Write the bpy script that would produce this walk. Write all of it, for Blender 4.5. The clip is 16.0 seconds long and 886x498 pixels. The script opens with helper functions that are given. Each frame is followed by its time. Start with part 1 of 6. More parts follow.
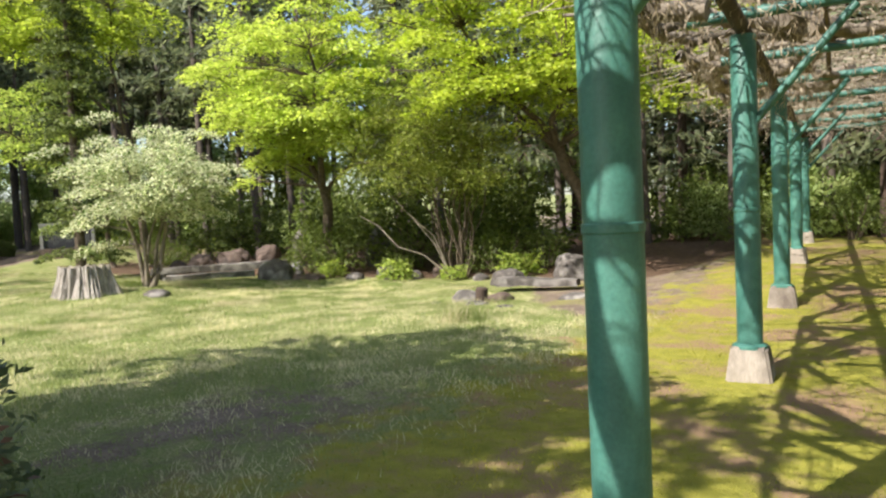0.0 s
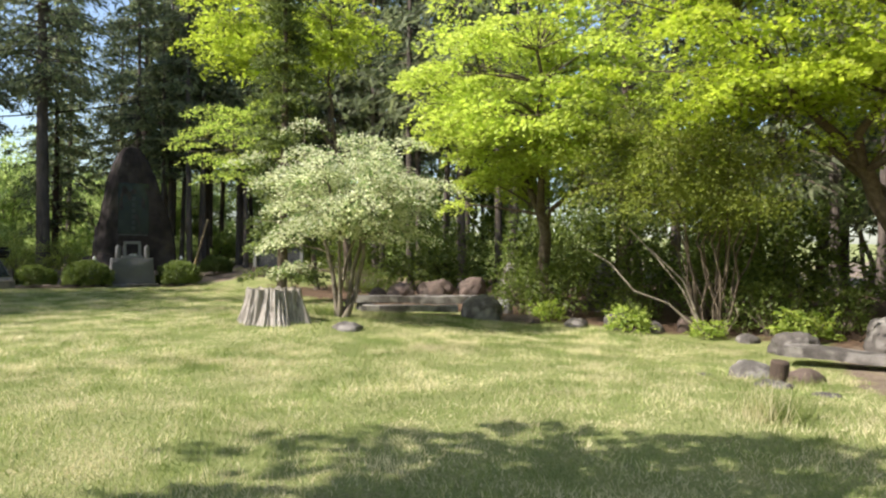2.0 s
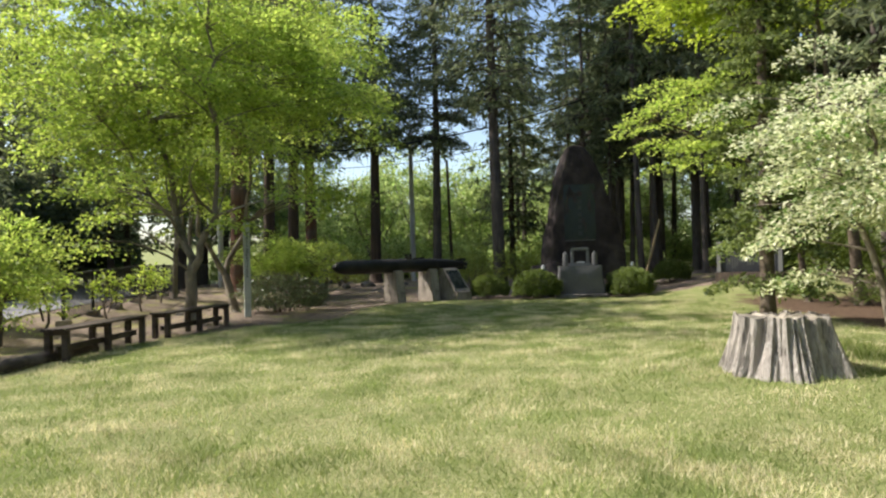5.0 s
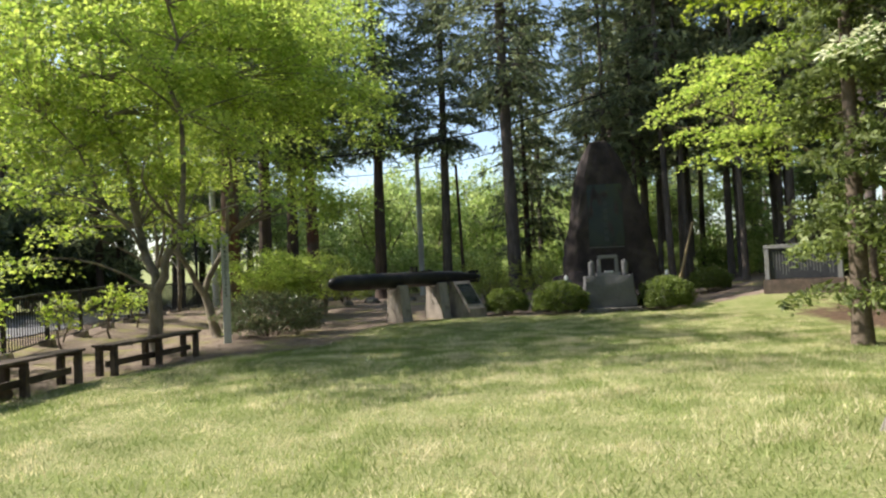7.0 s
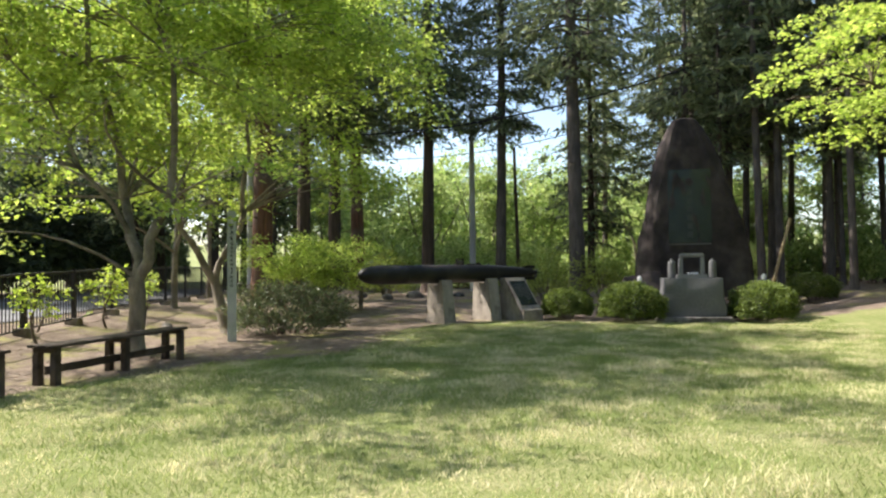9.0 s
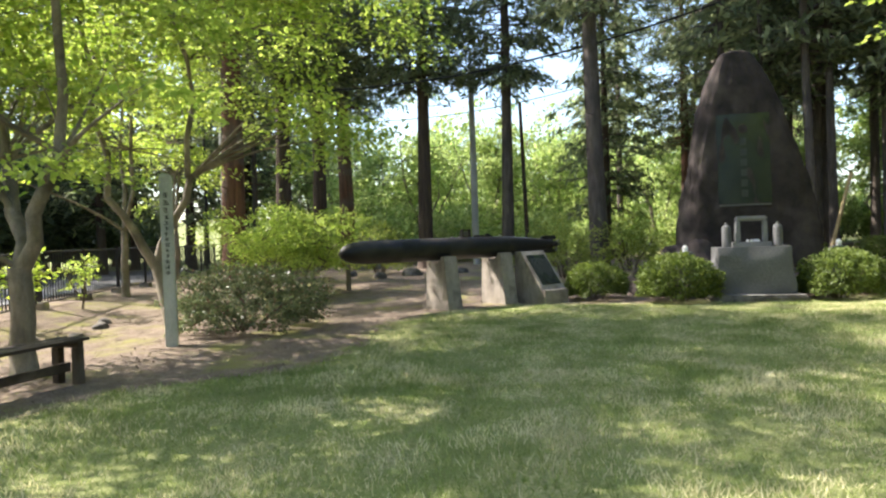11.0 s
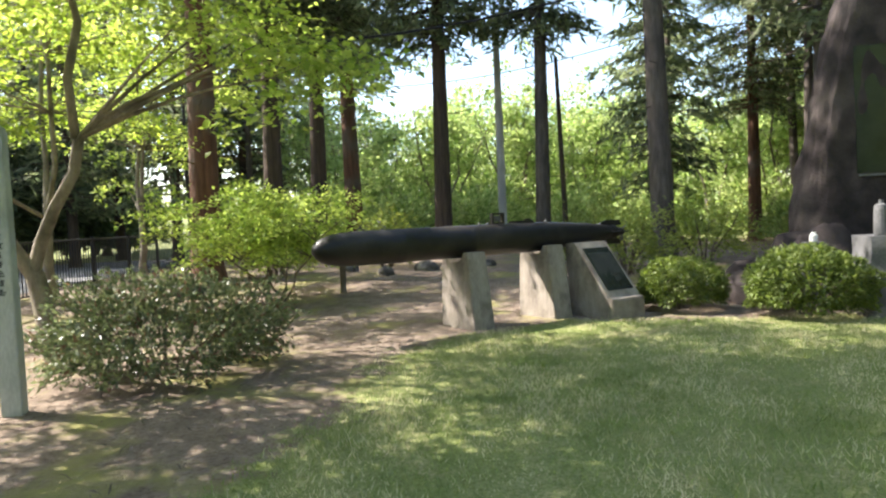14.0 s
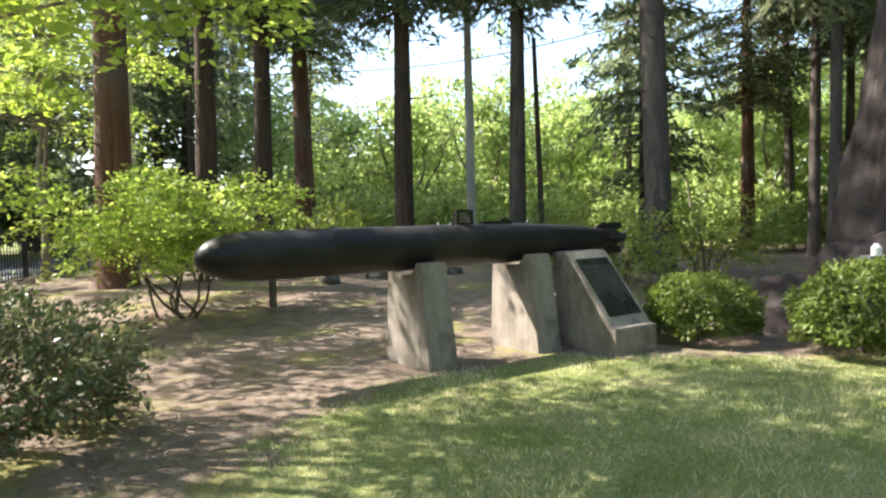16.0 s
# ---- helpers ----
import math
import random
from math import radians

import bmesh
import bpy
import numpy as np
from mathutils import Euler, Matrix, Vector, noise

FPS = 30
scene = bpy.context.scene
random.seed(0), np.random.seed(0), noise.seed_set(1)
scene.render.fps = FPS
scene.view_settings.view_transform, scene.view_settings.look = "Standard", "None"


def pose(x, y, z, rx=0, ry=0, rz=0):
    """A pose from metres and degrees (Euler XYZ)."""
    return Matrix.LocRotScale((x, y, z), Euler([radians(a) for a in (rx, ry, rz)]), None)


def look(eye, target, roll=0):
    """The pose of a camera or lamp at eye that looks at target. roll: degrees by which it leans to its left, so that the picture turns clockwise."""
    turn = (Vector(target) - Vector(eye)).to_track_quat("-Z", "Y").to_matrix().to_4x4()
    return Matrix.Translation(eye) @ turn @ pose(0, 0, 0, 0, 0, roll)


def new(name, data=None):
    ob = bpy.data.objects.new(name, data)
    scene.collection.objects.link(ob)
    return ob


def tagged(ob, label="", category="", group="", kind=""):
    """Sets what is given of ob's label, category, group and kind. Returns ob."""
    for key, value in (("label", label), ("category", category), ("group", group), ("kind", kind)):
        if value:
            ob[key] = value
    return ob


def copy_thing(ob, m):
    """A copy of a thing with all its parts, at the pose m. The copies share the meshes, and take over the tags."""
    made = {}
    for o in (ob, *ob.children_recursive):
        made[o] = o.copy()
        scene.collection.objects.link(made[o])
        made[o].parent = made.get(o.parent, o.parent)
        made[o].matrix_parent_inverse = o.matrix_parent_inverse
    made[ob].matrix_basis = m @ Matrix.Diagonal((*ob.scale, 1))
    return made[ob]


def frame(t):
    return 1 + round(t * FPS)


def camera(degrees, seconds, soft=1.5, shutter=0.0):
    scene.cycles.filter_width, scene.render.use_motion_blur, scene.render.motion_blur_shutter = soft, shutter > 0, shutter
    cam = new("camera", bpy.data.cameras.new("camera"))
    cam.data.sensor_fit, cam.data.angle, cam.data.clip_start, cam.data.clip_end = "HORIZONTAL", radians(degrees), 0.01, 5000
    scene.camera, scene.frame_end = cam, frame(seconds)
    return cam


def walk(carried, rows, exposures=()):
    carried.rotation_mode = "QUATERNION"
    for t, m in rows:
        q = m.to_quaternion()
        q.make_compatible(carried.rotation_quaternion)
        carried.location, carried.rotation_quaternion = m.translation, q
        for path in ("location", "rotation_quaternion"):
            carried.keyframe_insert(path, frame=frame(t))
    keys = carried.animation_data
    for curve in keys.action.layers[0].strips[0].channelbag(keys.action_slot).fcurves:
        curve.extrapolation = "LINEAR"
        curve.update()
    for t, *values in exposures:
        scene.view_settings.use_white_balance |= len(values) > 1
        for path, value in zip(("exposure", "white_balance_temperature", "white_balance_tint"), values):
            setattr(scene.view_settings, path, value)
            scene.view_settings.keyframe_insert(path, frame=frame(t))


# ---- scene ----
cam = camera(64.7, 16.0, soft=2.3)
PATH = [
    (0, (0.587, 0.098, 1.392), (-0.687, 1.636, 1.289), -2.7),
    (0.5, (0.04, 0.564, 1.366), (-1.431, 1.919, 1.353), -1.3),
    (1, (-0.494, 0.936, 1.315), (-2.059, 2.182, 1.297), 0.5),
    (1.5, (-1.131, 1.278, 1.296), (-2.749, 2.453, 1.291), 1.2),
    (2, (-1.809, 1.632, 1.325), (-3.459, 2.763, 1.336), 0.5),
    (2.5, (-2.516, 1.862, 1.345), (-4.1, 3.081, 1.417), 0.8),
    (3, (-3.29, 2.141, 1.332), (-5.062, 3.061, 1.431), 0.6),
    (3.5, (-4.017, 2.32, 1.309), (-5.949, 2.83, 1.401), 0.0),
    (4, (-4.739, 2.416, 1.376), (-6.706, 2.769, 1.448), -0.6),
    (4.5, (-5.268, 2.643, 1.356), (-7.268, 2.631, 1.395), -0.6),
    (6.8, (-8.165, 2.683, 1.352), (-10.164, 2.612, 1.38), -2.9),
    (7, (-8.409, 2.675, 1.355), (-10.406, 2.598, 1.423), -2.8),
    (7.5, (-9.048, 2.705, 1.388), (-11.04, 2.531, 1.448), -2.8),
    (8, (-9.805, 2.624, 1.398), (-11.803, 2.55, 1.453), -2.2),
    (8.5, (-10.573, 2.666, 1.379), (-12.566, 2.505, 1.452), -1.7),
    (9, (-11.355, 2.684, 1.386), (-13.34, 2.446, 1.436), -0.6),
    (9.5, (-12.13, 2.628, 1.395), (-14.122, 2.458, 1.428), -1.3),
    (10, (-12.929, 2.508, 1.446), (-14.917, 2.29, 1.399), -1.6),
    (10.2, (-13.26, 2.438, 1.452), (-15.247, 2.213, 1.406), -1.5),
    (12.3, (-16.482, 1.899, 1.415), (-18.464, 1.637, 1.376), -3.6),
    (12.5, (-16.751, 1.851, 1.422), (-18.731, 1.576, 1.366), -3.5),
    (13, (-17.398, 1.766, 1.456), (-19.388, 1.574, 1.392), -3.2),
    (13.5, (-18.086, 1.685, 1.49), (-20.075, 1.49, 1.417), -3.5),
    (14, (-18.77, 1.691, 1.521), (-20.747, 1.399, 1.437), -2.6),
    (14.5, (-19.479, 1.733, 1.512), (-21.452, 1.406, 1.451), -1.7),
    (15, (-20.038, 1.714, 1.485), (-22.017, 1.436, 1.415), -1.6),
    (15.5, (-20.751, 1.637, 1.507), (-22.739, 1.441, 1.423), -0.7),
    (16, (-21.387, 1.538, 1.482), (-23.375, 1.336, 1.398), -1.5),
]
walk(cam, [(t, look(eye, target, roll)) for t, eye, target, roll in PATH], [(0, 1.07), (2, 1.0), (4.5, 0.85), (7, 1.04), (10, 1.56), (12.5, 2.0), (16, 2.03)])

# ---- world, sun ----
SHADE = Vector((0.20, 0.98))          # the way shadows fall on the ground
ELEV = radians(46)
world = bpy.data.worlds.new("sky")
scene.world = world
world.use_nodes = True
wn = world.node_tree
sky = wn.nodes.new("ShaderNodeTexSky")
sky.sky_type = "NISHITA"
sky.sun_disc = False
sky.sun_elevation = ELEV
sky.sun_rotation = math.atan2(-SHADE.x, -SHADE.y)
sky.air_density, sky.dust_density, sky.ozone_density = 1.0, 1.6, 1.0
wn.links.new(sky.outputs[0], wn.nodes["Background"].inputs[0])
wn.nodes["Background"].inputs[1].default_value = 0.13
sun_data = bpy.data.lights.new("sun", "SUN")
sun_data.energy, sun_data.angle, sun_data.color = 4.7, radians(0.53), (1.0, 0.92, 0.85)
sun = new("sun", sun_data)
sun.matrix_world = look((0, 0, 30), (SHADE.x * math.cos(ELEV), SHADE.y * math.cos(ELEV), 30 - math.sin(ELEV)))


# ---- materials ----
def rgba(c):
    return (c[0], c[1], c[2], 1.0)


def surface(name, c1, c2, scale=6.0, rough=0.8, bump=0.3, fine=60.0, c3=None, stain=1.2, metal=0.0, stretch=(1, 1, 1), spec=0.3):
    """A two-scale procedural surface: grain, and larger stains in c3."""
    m = bpy.data.materials.new(name)
    m.use_nodes = True
    nt = m.node_tree
    b = nt.nodes["Principled BSDF"]
    tc = nt.nodes.new("ShaderNodeTexCoord")
    mp = nt.nodes.new("ShaderNodeMapping")
    mp.inputs["Scale"].default_value = stretch
    nt.links.new(tc.outputs["Object"], mp.inputs[0])
    n1 = nt.nodes.new("ShaderNodeTexNoise")
    n1.inputs["Scale"].default_value, n1.inputs["Detail"].default_value, n1.inputs["Roughness"].default_value = scale, 8, 0.65
    n2 = nt.nodes.new("ShaderNodeTexNoise")
    n2.inputs["Scale"].default_value, n2.inputs["Detail"].default_value = fine, 4
    nt.links.new(mp.outputs[0], n1.inputs["Vector"])
    nt.links.new(mp.outputs[0], n2.inputs["Vector"])
    mix = nt.nodes.new("ShaderNodeMix")
    mix.data_type = "RGBA"
    mix.inputs[6].default_value, mix.inputs[7].default_value = rgba(c1), rgba(c2)
    r1 = nt.nodes.new("ShaderNodeMapRange")
    r1.inputs[1].default_value, r1.inputs[2].default_value = 0.33, 0.67
    nt.links.new(n1.outputs[0], r1.inputs[0])
    nt.links.new(r1.outputs[0], mix.inputs[0])
    col = mix.outputs[2]
    if c3:
        n3 = nt.nodes.new("ShaderNodeTexNoise")
        n3.inputs["Scale"].default_value, n3.inputs["Detail"].default_value = stain, 5
        nt.links.new(tc.outputs["Object"], n3.inputs["Vector"])
        r3 = nt.nodes.new("ShaderNodeMapRange")
        r3.inputs[1].default_value, r3.inputs[2].default_value = 0.48, 0.66
        nt.links.new(n3.outputs[0], r3.inputs[0])
        mix3 = nt.nodes.new("ShaderNodeMix")
        mix3.data_type = "RGBA"
        mix3.inputs[7].default_value = rgba(c3)
        nt.links.new(r3.outputs[0], mix3.inputs[0])
        nt.links.new(col, mix3.inputs[6])
        col = mix3.outputs[2]
    hsv = nt.nodes.new("ShaderNodeHueSaturation")
    r2 = nt.nodes.new("ShaderNodeMapRange")
    r2.inputs[3].default_value, r2.inputs[4].default_value = 0.72, 1.28
    nt.links.new(n2.outputs[0], r2.inputs[0])
    nt.links.new(r2.outputs[0], hsv.inputs["Value"])
    nt.links.new(col, hsv.inputs["Color"])
    nt.links.new(hsv.outputs[0], b.inputs["Base Color"])
    b.inputs["Roughness"].default_value = rough
    b.inputs["Metallic"].default_value = metal
    b.inputs["Specular IOR Level"].default_value = spec
    add = nt.nodes.new("ShaderNodeMath")
    nt.links.new(n1.outputs[0], add.inputs[0])
    nt.links.new(n2.outputs[0], add.inputs[1])
    bp = nt.nodes.new("ShaderNodeBump")
    bp.inputs["Strength"].default_value, bp.inputs["Distance"].default_value = bump, 0.02
    nt.links.new(add.outputs[0], bp.inputs["Height"])
    nt.links.new(bp.outputs[0], b.inputs["Normal"])
    return m


def leaf_material(name, c1, c2, through_light=0.45, rough=0.5, c3=None, share3=0.0, spec=0.3, patch=0.0):
    """Leaves: each island has its own tint between c1 and c2, a share of them c3, and light passes through."""
    m = bpy.data.materials.new(name)
    m.use_nodes = True
    nt = m.node_tree
    b = nt.nodes["Principled BSDF"]
    geo = nt.nodes.new("ShaderNodeNewGeometry")
    ramp = nt.nodes.new("ShaderNodeValToRGB")
    e = ramp.color_ramp.elements
    e[0].color, e[1].color = rgba(c1), rgba(c2)
    if c3:
        e[1].position = 1.0 - share3 - 0.02
        x = e.new(1.0 - share3)
        x.color = rgba(c3)
    noi = nt.nodes.new("ShaderNodeTexNoise")
    pn = nt.nodes.new("ShaderNodeTexNoise")
    pn.inputs["Scale"].default_value, pn.inputs["Detail"].default_value = 1.5, 6
    nt.links.new(geo.outputs["Position"], pn.inputs["Vector"])
    pr = nt.nodes.new("ShaderNodeMapRange")
    pr.inputs[1].default_value, pr.inputs[2].default_value = 0.32, 0.68
    pr.inputs[3].default_value, pr.inputs[4].default_value = -patch, patch
    nt.links.new(pn.outputs[0], pr.inputs[0])
    ps = nt.nodes.new("ShaderNodeMath")
    nt.links.new(geo.outputs["Random Per Island"], ps.inputs[0])
    nt.links.new(pr.outputs[0], ps.inputs[1])
    nt.links.new(ps.outputs[0], ramp.inputs[0])
    noi.inputs["Scale"].default_value, noi.inputs["Detail"].default_value = 1.1, 3
    nt.links.new(geo.outputs["Position"], noi.inputs["Vector"])
    mr = nt.nodes.new("ShaderNodeMapRange")
    mr.inputs[1].default_value, mr.inputs[2].default_value = 0.3, 0.7
    mr.inputs[3].default_value, mr.inputs[4].default_value = 0.72, 1.22
    nt.links.new(noi.outputs[0], mr.inputs[0])
    info = nt.nodes.new("ShaderNodeObjectInfo")
    plant_tone = nt.nodes.new("ShaderNodeMapRange")
    plant_tone.inputs[3].default_value, plant_tone.inputs[4].default_value = 0.92, 1.10
    nt.links.new(info.outputs["Random"], plant_tone.inputs[0])
    tone = nt.nodes.new("ShaderNodeMath")
    tone.operation = "MULTIPLY"
    nt.links.new(mr.outputs[0], tone.inputs[0])
    nt.links.new(plant_tone.outputs[0], tone.inputs[1])
    paler = nt.nodes.new("ShaderNodeMapRange")
    paler.inputs[3].default_value, paler.inputs[4].default_value = 1.02, 0.94
    nt.links.new(info.outputs["Random"], paler.inputs[0])
    hsv = nt.nodes.new("ShaderNodeHueSaturation")
    nt.links.new(ramp.outputs[0], hsv.inputs["Color"])
    nt.links.new(tone.outputs[0], hsv.inputs["Value"])
    nt.links.new(paler.outputs[0], hsv.inputs["Saturation"])
    nt.links.new(hsv.outputs[0], b.inputs["Base Color"])
    b.inputs["Roughness"].default_value = rough
    b.inputs["Specular IOR Level"].default_value = spec
    tr = nt.nodes.new("ShaderNodeBsdfTranslucent")
    gain = nt.nodes.new("ShaderNodeHueSaturation")
    gain.inputs["Saturation"].default_value, gain.inputs["Value"].default_value = 1.12, 1.35
    nt.links.new(hsv.outputs[0], gain.inputs["Color"])
    nt.links.new(gain.outputs[0], tr.inputs[0])
    mix = nt.nodes.new("ShaderNodeMixShader")
    mix.inputs[0].default_value = through_light
    nt.links.new(b.outputs[0], mix.inputs[1])
    nt.links.new(tr.outputs[0], mix.inputs[2])
    nt.links.new(mix.outputs[0], nt.nodes["Material Output"].inputs[0])
    return m


M_MAPLE = leaf_material("maple_leaf", (0.29, 0.38, 0.06), (0.52, 0.59, 0.13), 0.52, spec=0.15)
M_MAPLE_B = leaf_material("light_green_leaf", (0.205, 0.305, 0.055), (0.46, 0.53, 0.135), 0.55, spec=0.2)
M_WHITE = leaf_material("variegated_leaf", (0.48, 0.51, 0.27), (0.79, 0.80, 0.58), 0.4, c3=(0.17, 0.26, 0.08), share3=0.27, spec=0.3)
M_OLIVE = leaf_material("olive_leaf", (0.15, 0.20, 0.04), (0.36, 0.40, 0.10), 0.45)
M_CONIFER = leaf_material("conifer_needles", (0.08, 0.105, 0.06), (0.26, 0.295, 0.15), 0.48, 0.6)
M_SPRUCE = leaf_material("spruce_needles", (0.07, 0.10, 0.03), (0.23, 0.28, 0.085), 0.35, 0.6)
M_BOX = leaf_material("clipped_shrub_leaf", (0.065, 0.098, 0.02), (0.18, 0.23, 0.052), 0.4, 0.5)
M_AZALEA = leaf_material("azalea_leaf", (0.065, 0.09, 0.04), (0.19, 0.225, 0.11), 0.35, 0.38, c3=(0.16, 0.09, 0.06), share3=0.07, spec=0.5)
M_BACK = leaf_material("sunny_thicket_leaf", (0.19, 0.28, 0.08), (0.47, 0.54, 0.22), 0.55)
M_DARKWOOD = leaf_material("dark_thicket_leaf", (0.045, 0.065, 0.034), (0.10, 0.13, 0.06), 0.3, 0.6)
M_GRASS = leaf_material("grass_blade", (0.18, 0.238, 0.07), (0.37, 0.405, 0.16), 0.35, 0.6, c3=(0.66, 0.60, 0.38), share3=0.30, spec=0.2, patch=0.8)
M_MOSSB = leaf_material("moss_tuft", (0.21, 0.22, 0.03), (0.36, 0.34, 0.05), 0.3, 0.8, spec=0.1)
M_RACEME = leaf_material("dry_pod", (0.24, 0.19, 0.13), (0.44, 0.38, 0.28), 0.25, 0.8, spec=0.1)

M_CEDAR = surface("cedar_bark", (0.07, 0.035, 0.022), (0.19, 0.095, 0.058), 9, 0.95, 0.9, 45, (0.13, 0.11, 0.09), 0.8, stretch=(1, 1, 0.09))
M_PINE = surface("grey_bark", (0.065, 0.053, 0.045), (0.155, 0.128, 0.108), 10, 0.95, 0.9, 50, (0.06, 0.05, 0.045), 0.7, stretch=(1, 1, 0.16))
M_SMOOTHBARK = surface("smooth_bark", (0.15, 0.125, 0.095), (0.30, 0.26, 0.20), 7, 0.85, 0.4, 60, (0.09, 0.08, 0.06), 2.2, stretch=(1, 1, 0.35))
M_TWIG = surface("twig_bark", (0.075, 0.057, 0.04), (0.17, 0.135, 0.10), 12, 0.9, 0.4, 70)
M_PALETWIG = surface("pale_branch", (0.26, 0.22, 0.16), (0.42, 0.37, 0.29), 12, 0.9, 0.4, 70)
M_DARKBARK = surface("dark_trunk_bark", (0.042, 0.032, 0.026), (0.11, 0.078, 0.058), 9, 0.95, 0.9, 45, stretch=(1, 1, 0.1))
M_STUMP = surface("weathered_stump_wood", (0.09, 0.078, 0.065), (0.50, 0.465, 0.41), 19, 0.95, 1.0, 60, (0.34, 0.31, 0.27), 4.0, stretch=(1, 1, 0.07))
M_STUMPTOP = surface("sawn_stump_top", (0.22, 0.19, 0.15), (0.40, 0.36, 0.29), 8, 0.95, 0.5, 50, (0.14, 0.13, 0.1), 3)
M_BENCH = surface("dark_bench_wood", (0.035, 0.026, 0.02), (0.09, 0.066, 0.05), 9, 0.75, 0.4, 60, (0.14, 0.11, 0.085), 2.5, stretch=(0.15, 1, 1))
M_STAKE = surface("stake_wood", (0.34, 0.25, 0.12), (0.48, 0.37, 0.2), 12, 0.85, 0.3, 60)
M_MONUMENT = surface("brown_monument_rock", (0.021, 0.018, 0.0175), (0.047, 0.038, 0.036), 2.6, 0.95, 0.6, 40, (0.085, 0.07, 0.064), 1.1, spec=0.15)
M_PANEL = surface("dark_polished_slate", (0.012, 0.018, 0.014), (0.026, 0.034, 0.026), 3, 0.16, 0.03, 90, spec=0.42)
M_ALTAR = surface("grey_granite", (0.09, 0.09, 0.092), (0.155, 0.155, 0.155), 30, 0.75, 0.25, 160, (0.11, 0.11, 0.11), 2.0)
M_ALTAR_LIGHT = surface("pale_granite", (0.16, 0.16, 0.162), (0.24, 0.24, 0.238), 40, 0.7, 0.2, 160)
M_CONCRETE = surface("weathered_concrete", (0.22, 0.19, 0.155), (0.36, 0.32, 0.27), 6, 0.9, 0.5, 70, (0.13, 0.108, 0.088), 2.2, stretch=(1, 1, 0.3))
M_ROCK = surface("lichen_rock", (0.07, 0.064, 0.058), (0.165, 0.15, 0.135), 6, 0.92, 1.0, 45, (0.30, 0.285, 0.26), 3.0)
M_DARKROCK = surface("dark_garden_rock", (0.052, 0.047, 0.043), (0.125, 0.112, 0.10), 6, 0.92, 0.9, 45, (0.24, 0.225, 0.205), 3.5)
M_REDROCK = surface("brown_garden_rock", (0.085, 0.062, 0.05), (0.16, 0.12, 0.098), 5, 0.92, 0.9, 45, (0.075, 0.06, 0.05), 2.0)
M_TORPEDO = surface("black_painted_steel", (0.008, 0.008, 0.0085), (0.018, 0.0175, 0.017), 4, 0.42, 0.10, 60, (0.035, 0.03, 0.027), 1.6, spec=0.32)
M_STEEL = surface("worn_fitting_steel", (0.10, 0.10, 0.10), (0.22, 0.22, 0.215), 20, 0.5, 0.1, 90, metal=0.7)
M_GREEN = surface("green_pipe_paint", (0.045, 0.15, 0.12), (0.085, 0.225, 0.18), 5, 0.42, 0.12, 70, (0.04, 0.125, 0.10), 3.0, spec=0.4)
M_FENCE = surface("dark_fence_steel", (0.016, 0.015, 0.015), (0.035, 0.032, 0.03), 10, 0.5, 0.1, 80)
M_ASPHALT = surface("grey_road", (0.15, 0.15, 0.155), (0.22, 0.22, 0.22), 3, 0.9, 0.3, 120, (0.12, 0.12, 0.12), 0.4)
M_POST = surface("pale_painted_post", (0.40, 0.43, 0.38), (0.52, 0.55, 0.50), 6, 0.7, 0.15, 60, (0.30, 0.33, 0.29), 2.0, stretch=(1, 1, 0.3))
M_ETCH = surface("etched_slate", (0.030, 0.035, 0.032), (0.048, 0.054, 0.049), 20, 0.6, 0.05, 60)
M_INK = surface("black_ink", (0.02, 0.02, 0.02), (0.05, 0.05, 0.05), 20, 0.8, 0.05, 60)
M_POLE = surface("pale_concrete_pole", (0.42, 0.42, 0.42), (0.55, 0.55, 0.54), 4, 0.8, 0.15, 60, (0.33, 0.33, 0.33), 1.0)
M_CABLE = surface("cable_rubber", (0.015, 0.015, 0.016), (0.03, 0.03, 0.03), 10, 0.7, 0.05, 60)
M_GLOBE = surface("white_lamp_shade", (0.74, 0.75, 0.74), (0.82, 0.82, 0.81), 5, 0.35, 0.02, 40)
M_WHITEGLASS = surface("white_cup", (0.7, 0.7, 0.7), (0.8, 0.8, 0.8), 8, 0.3, 0.02, 60)
M_ROOF = surface("grey_roof_sheet", (0.30, 0.31, 0.33), (0.40, 0.41, 0.43), 3, 0.6, 0.15, 30)
M_DARKWALL = surface("dark_hut_boards", (0.03, 0.026, 0.022), (0.06, 0.05, 0.042), 6, 0.85, 0.3, 50, stretch=(1, 1, 0.1))
M_SIGN = surface("dark_sign_plate", (0.02, 0.022, 0.028), (0.036, 0.038, 0.046), 5, 0.5, 0.03, 60, spec=0.3)


